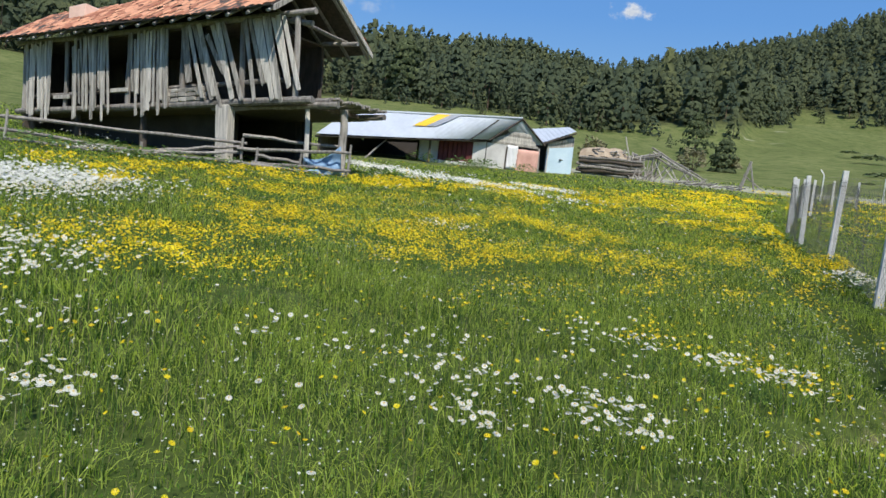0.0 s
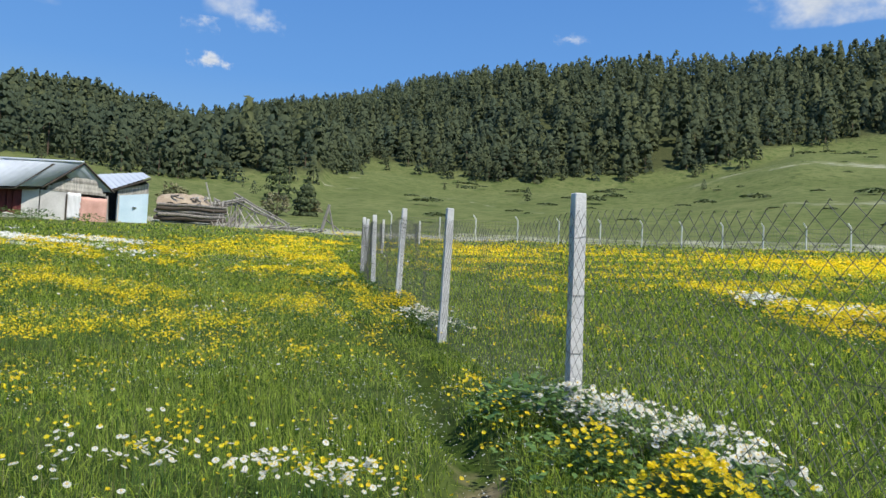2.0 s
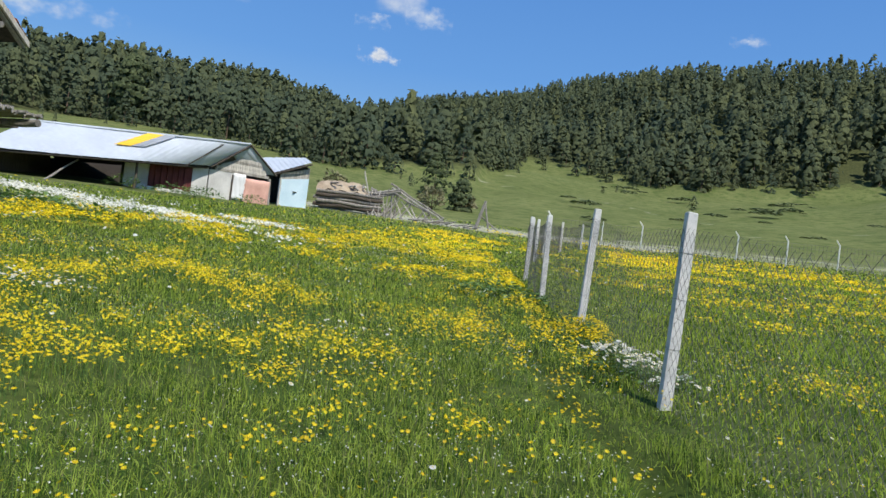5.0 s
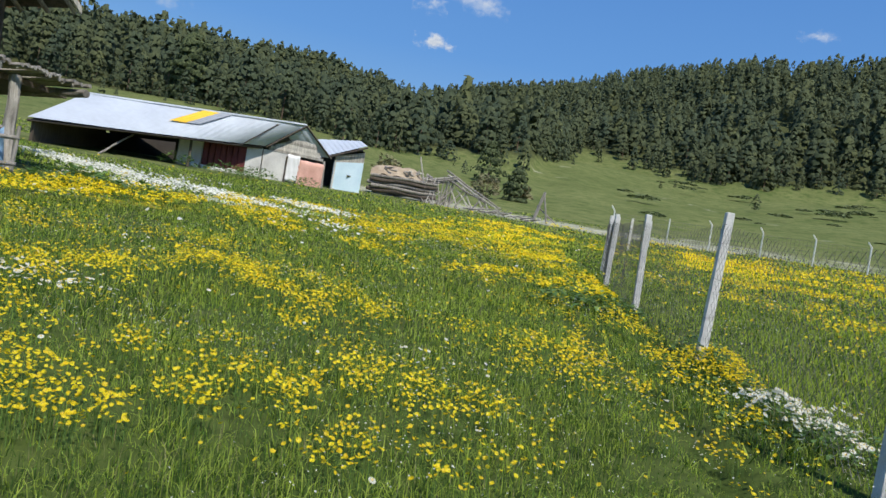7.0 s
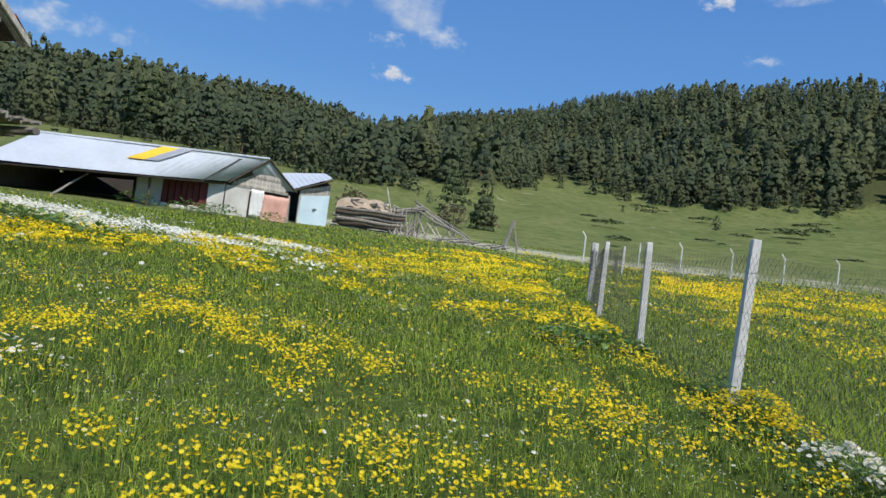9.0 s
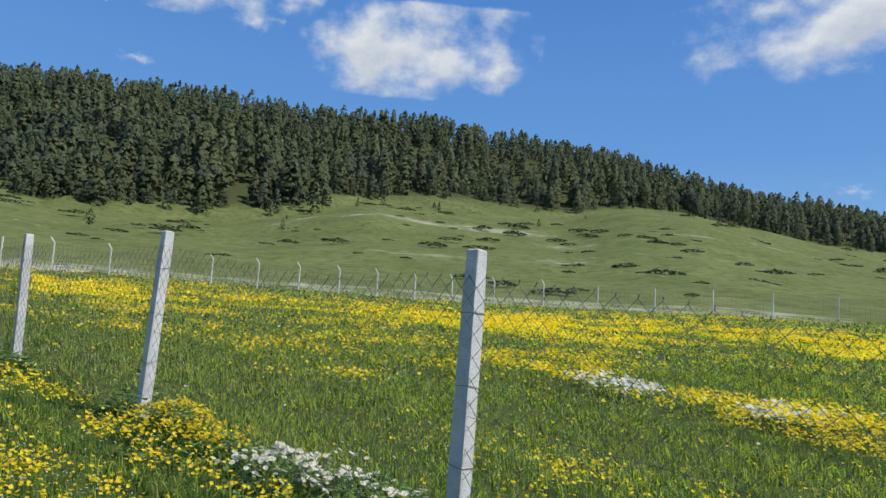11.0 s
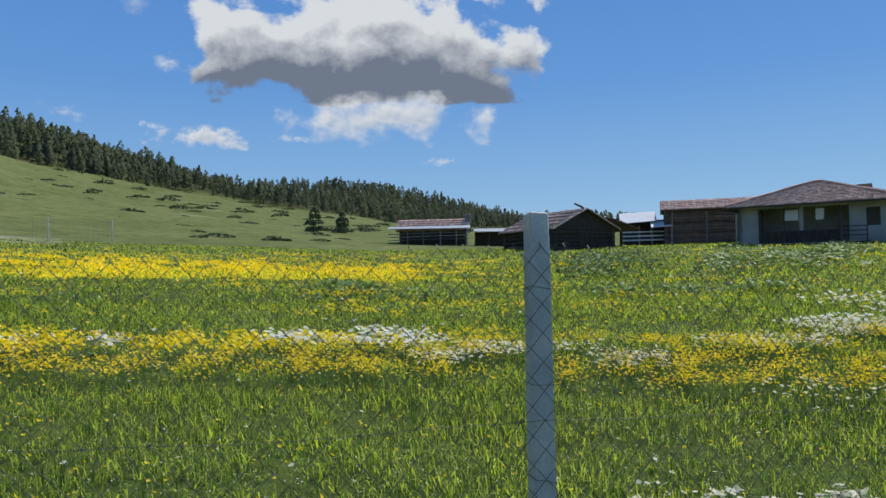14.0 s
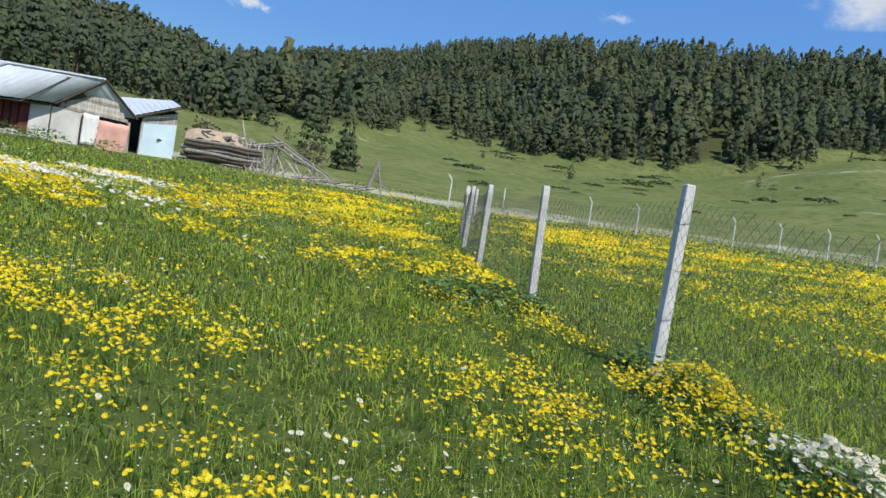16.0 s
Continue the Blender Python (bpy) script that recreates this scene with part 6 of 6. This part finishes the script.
def build_flowers():
    yellow, stems, white, centres, tiny = [], [], [], [], []
    # buttercups
    for j, (count, d0, d1, size, petals, stemmed) in enumerate(((190000, 0, 4, .0135, 5, True), (480000, 4, 9, .0155, 4, True), (520000, 9, 20, .029, 4, False), (480000, 20, 47, .052, 4, False))):
        x, y, d, rng = scatter(count, d0, d1, 700 + j)
        plant = np.clip((value_noise(x, y, (.20, .22, .34, .6)[j], 71) - .40) * 4.0, 0.04, 1.5)
        keep = rng.random(len(x)) < yellow_cover(x, y) * plant * (.75, .90, 1.0, 1.0)[j] + (.010, .010, .008, .004)[j] * np.where(right_of_fence(x, y) < 30, 1, 0)
        x, y = x[keep], y[keep]
        h = rng.uniform((.13, .16, .19, .20)[j], (.26, .28, .31, .32)[j], len(x))
        z = ground_at(x, y)
        yellow.append(heads(x, y, z + h, size * rng.uniform(.7, 1.3, len(x)), rng, petals, .45))
        if stemmed:
            stems.append(blades(x, y, h * 1.0, np.full(len(x), .0035), rng, .02, False))
    # daisies
    for j, (count, d0, d1, size, petals) in enumerate(((150000, 0, 4, .017, 9), (200000, 4, 9, .021, 8), (600000, 9, 28, .045, 4))):
        x, y, d, rng = scatter(count, d0, d1, 800 + j)
        keep = rng.random(len(x)) < white_cover(x, y) * (.34, .60, .95)[j] + (.0015, .0012, .001)[j]
        x, y = x[keep], y[keep]
        h = rng.uniform(.15, .27, len(x))
        z = ground_at(x, y)
        s = size * rng.uniform(.75, 1.2, len(x))
        white.append(heads(x, y, z + h, s, np.random.default_rng(55 + j), petals, .05, .35))
        if j < 2:
            centres.append(heads(x, y, z + h + .004, s * .36, np.random.default_rng(55 + j), 4, .1, .35))
            stems.append(blades(x, y, h, np.full(len(x), .004), rng, .02, False))
    # specks of tiny white blossom
    for j, (count, d0, d1, size) in enumerate(((150000, 0, 5, .0065), (260000, 5, 16, .0095))):
        x, y, d, rng = scatter(count, d0, d1, 850 + j)
        keep = rng.random(len(x)) < np.clip(value_noise(x, y, 1.6, 91) - .35, 0, 1) * .5
        x, y = x[keep], y[keep]
        tiny.append(heads(x, y, ground_at(x, y) + rng.uniform(.10, .24, len(x)), np.full(len(x), size), rng, 3, .2))
    for name, pieces, mat, label in (("buttercups", yellow, M_YELLOW, "bright yellow buttercups strewn over the meadow"), ("daisies", white, M_WHITE, "white daisies in clumps"),
                                     ("daisy_centres", centres, M_CENTRE, "yellow hearts of the daisies"), ("flower_stems", stems, M_WEED, "thin green flower stems"),
                                     ("white_specks", tiny, M_WHITE, "tiny white blossoms low in the grass")):
        v, f = join(pieces)
        tagged(mesh_object(name, v, f, mat), label, "flowers", kind="stuff")


build_flowers()


def herb_clump(x, y, radius, height, count, seed, label, leaf=.07):
    """A clump of broad leaves on short stalks."""
    rng = np.random.default_rng(seed)
    a, q = rng.uniform(0, 6.28, count), np.sqrt(rng.random(count))
    px, py = np.cos(a) * q * radius, np.sin(a) * q * radius
    pz = height * (1 - q ** 2 * .7) * rng.uniform(.25, 1, count)
    verts, faces = [], []
    for k in range(count):
        d = a[k] + rng.normal(0, .7)
        out, side = np.array([math.cos(d), math.sin(d), rng.uniform(-.2, .7)]), np.array([-math.sin(d), math.cos(d), rng.uniform(-.3, .3)])
        s = leaf * rng.uniform(.6, 1.4)
        c = np.array([px[k], py[k], pz[k]])
        base = len(verts)
        verts += [c, c + out * s * .5 + side * s * .38, c + out * s * 1.25 + np.array([0, 0, -s * .25]), c + out * s * .5 - side * s * .38]
        faces += [(base, base + 1, base + 2, base + 3)]
    ob = mesh_object("herb_clump", verts, faces, M_WEED)
    ob.location = (x, y, float(ground_at(np.array([x]), np.array([y]))[0]))
    return tagged(ob, label, "plant", "broad-leaved clumps", "stuff")


for k, (x, y, r, h, c, leaf) in enumerate(((1.05, 5.0, .5, .36, 420, .06), (1.7, 4.1, .8, .20, 520, .045), (2.1, 3.3, .5, .20, 300, .045), (.95, 5.7, .45, .26, 260, .06), (-2.0, 11.3, .6, .20, 360, .05), (-1.2, 10.2, .7, .20, 360, .05),
                                           (-4.7, 15.0, .9, .34, 420, .10), (-2.5, 12.7, .35, .3, 160, .07), (-17.0, 14.0, 1.0, .5, 260, .16), (-15.6, 14.6, .7, .4, 160, .14), (27.2, 17.2, .9, .6, 160, .14), (30, 0, 1.4, .6, 220, .16),
                                           (-30.5, 31.5, 1.5, .7, 320, .15), (-31.3, 34.2, 1.2, .7, 260, .14), (-30.2, 37.0, 1.0, .6, 200, .13), (-33.0, 30.0, 1.0, .8, 200, .14), (-21.5, 6.2, 1.2, .5, 260, .12), (-20.2, 7.6, 1.1, .5, 260, .12), (-19.0, 9.0, 1.0, .45, 240, .12), (-22.8, 4.6, 1.3, .55, 260, .12), (-18.0, 10.9, .8, .4, 200, .11))):
    herb_clump(x, y, r, h, c, 500 + k, "leafy dark green clump of broad-leaved weeds", leaf)
for k in range(34):
    rng = np.random.default_rng(740 + k)
    az, r = rng.uniform(80, 112), rng.uniform(26, 46)
    x, y = CX + r * math.sin(radians(az)), CY + r * math.cos(radians(az))
    herb_clump(x, y, rng.uniform(.7, 1.9), rng.uniform(.35, .8), 190, 760 + k, "tall rank weeds before the hamlet", .15)
for k in range(26):
    rng = np.random.default_rng(640 + k)
    az, r = rng.uniform(62, 112), rng.uniform(18, 52)
    x, y = CX + r * math.sin(radians(az)), CY + r * math.cos(radians(az))
    herb_clump(x, y, rng.uniform(.5, 1.4), rng.uniform(.25, .55), 130, 660 + k, "low green bushy herb in the far meadow", .13)


def flower_mound(x, y, radius, height, count, seed, petals, label):
    """A bushy plant: a dome of leaves on stalks with open flower heads over it."""
    rng = np.random.default_rng(seed)
    base = float(ground_at(np.array([x]), np.array([y]))[0])
    ob = thing("flowering_plant", pose(x, y, base), label, "plant", "flowering clumps by the fence")
    n = count * 5
    a, q = rng.uniform(0, 6.28, n), np.sqrt(rng.random(n))
    lump = 1 + .25 * np.sin(a * 3 + seed) + .15 * np.sin(a * 5 + seed * 2)
    px, py = np.cos(a) * q * radius * lump, np.sin(a) * q * radius * lump
    pz = height * (1 - q ** 2 * .55) * rng.uniform(.15, .95, n)
    out = np.stack([np.cos(a), np.sin(a), rng.normal(.3, .4, n)], -1) * rng.uniform(.018, .045, (n, 1))
    side = np.stack([-np.sin(a), np.cos(a), rng.normal(0, .3, n)], -1) * rng.uniform(.006, .016, (n, 1))
    c = np.stack([px, py, pz], -1)
    v = np.stack([c - out * .3, c + out * .4 + side, c + out, c + out * .4 - side], 1).reshape(-1, 3)
    mesh_object("foliage", v, np.arange(4 * n).reshape(-1, 4), M_WEED, parent=ob)
    a, q = rng.uniform(0, 6.28, count), np.sqrt(rng.random(count))
    lump = 1 + .25 * np.sin(a * 3 + seed) + .15 * np.sin(a * 5 + seed * 2)
    hx, hy = np.cos(a) * q * radius * lump, np.sin(a) * q * radius * lump
    hz = height * (1.08 - q ** 2 * .55) * rng.uniform(.85, 1.1, count)
    size = np.full(count, .017 if petals < 7 else .025) * rng.uniform(.75, 1.2, count)
    v, f = heads(hx, hy, hz, size, np.random.default_rng(seed + 1), petals, .4 if petals < 7 else .05, .4)
    mesh_object("blossom", v, f, M_YELLOW if petals < 7 else M_WHITE, parent=ob)
    if petals > 6:
        v, f = heads(hx, hy, hz + .004, size * .36, np.random.default_rng(seed + 1), 4, .1, .4)
        mesh_object("flower_hearts", v, f, M_CENTRE, parent=ob)["kind"] = "stuff"
    return ob


for k, (x, y, r, h, c, petals) in enumerate(((1.98, 3.12, .27, .32, 300, 5), (1.5, 3.95, .2, .3, 90, 5), (1.65, 4.7, .42, .28, 150, 9), (2.1, 4.3, .34, .24, 90, 9), (1.25, 5.05, .3, .30, 60, 9), (2.35, 3.7, .25, .24, 70, 9),
                                             (-2.2, 11.8, .36, .30, 260, 5), (-1.8, 11.2, .22, .24, 70, 5), (-1.45, 10.45, .38, .26, 130, 9), (-1.05, 10.1, .32, .20, 70, 9), (-.7, 9.7, .25, .18, 30, 9))):
    flower_mound(x, y, r, h, c, 400 + k, petals, "dense dark green clump covered in yellow buttercups" if petals < 7 else "leafy clump covered in white daisies")
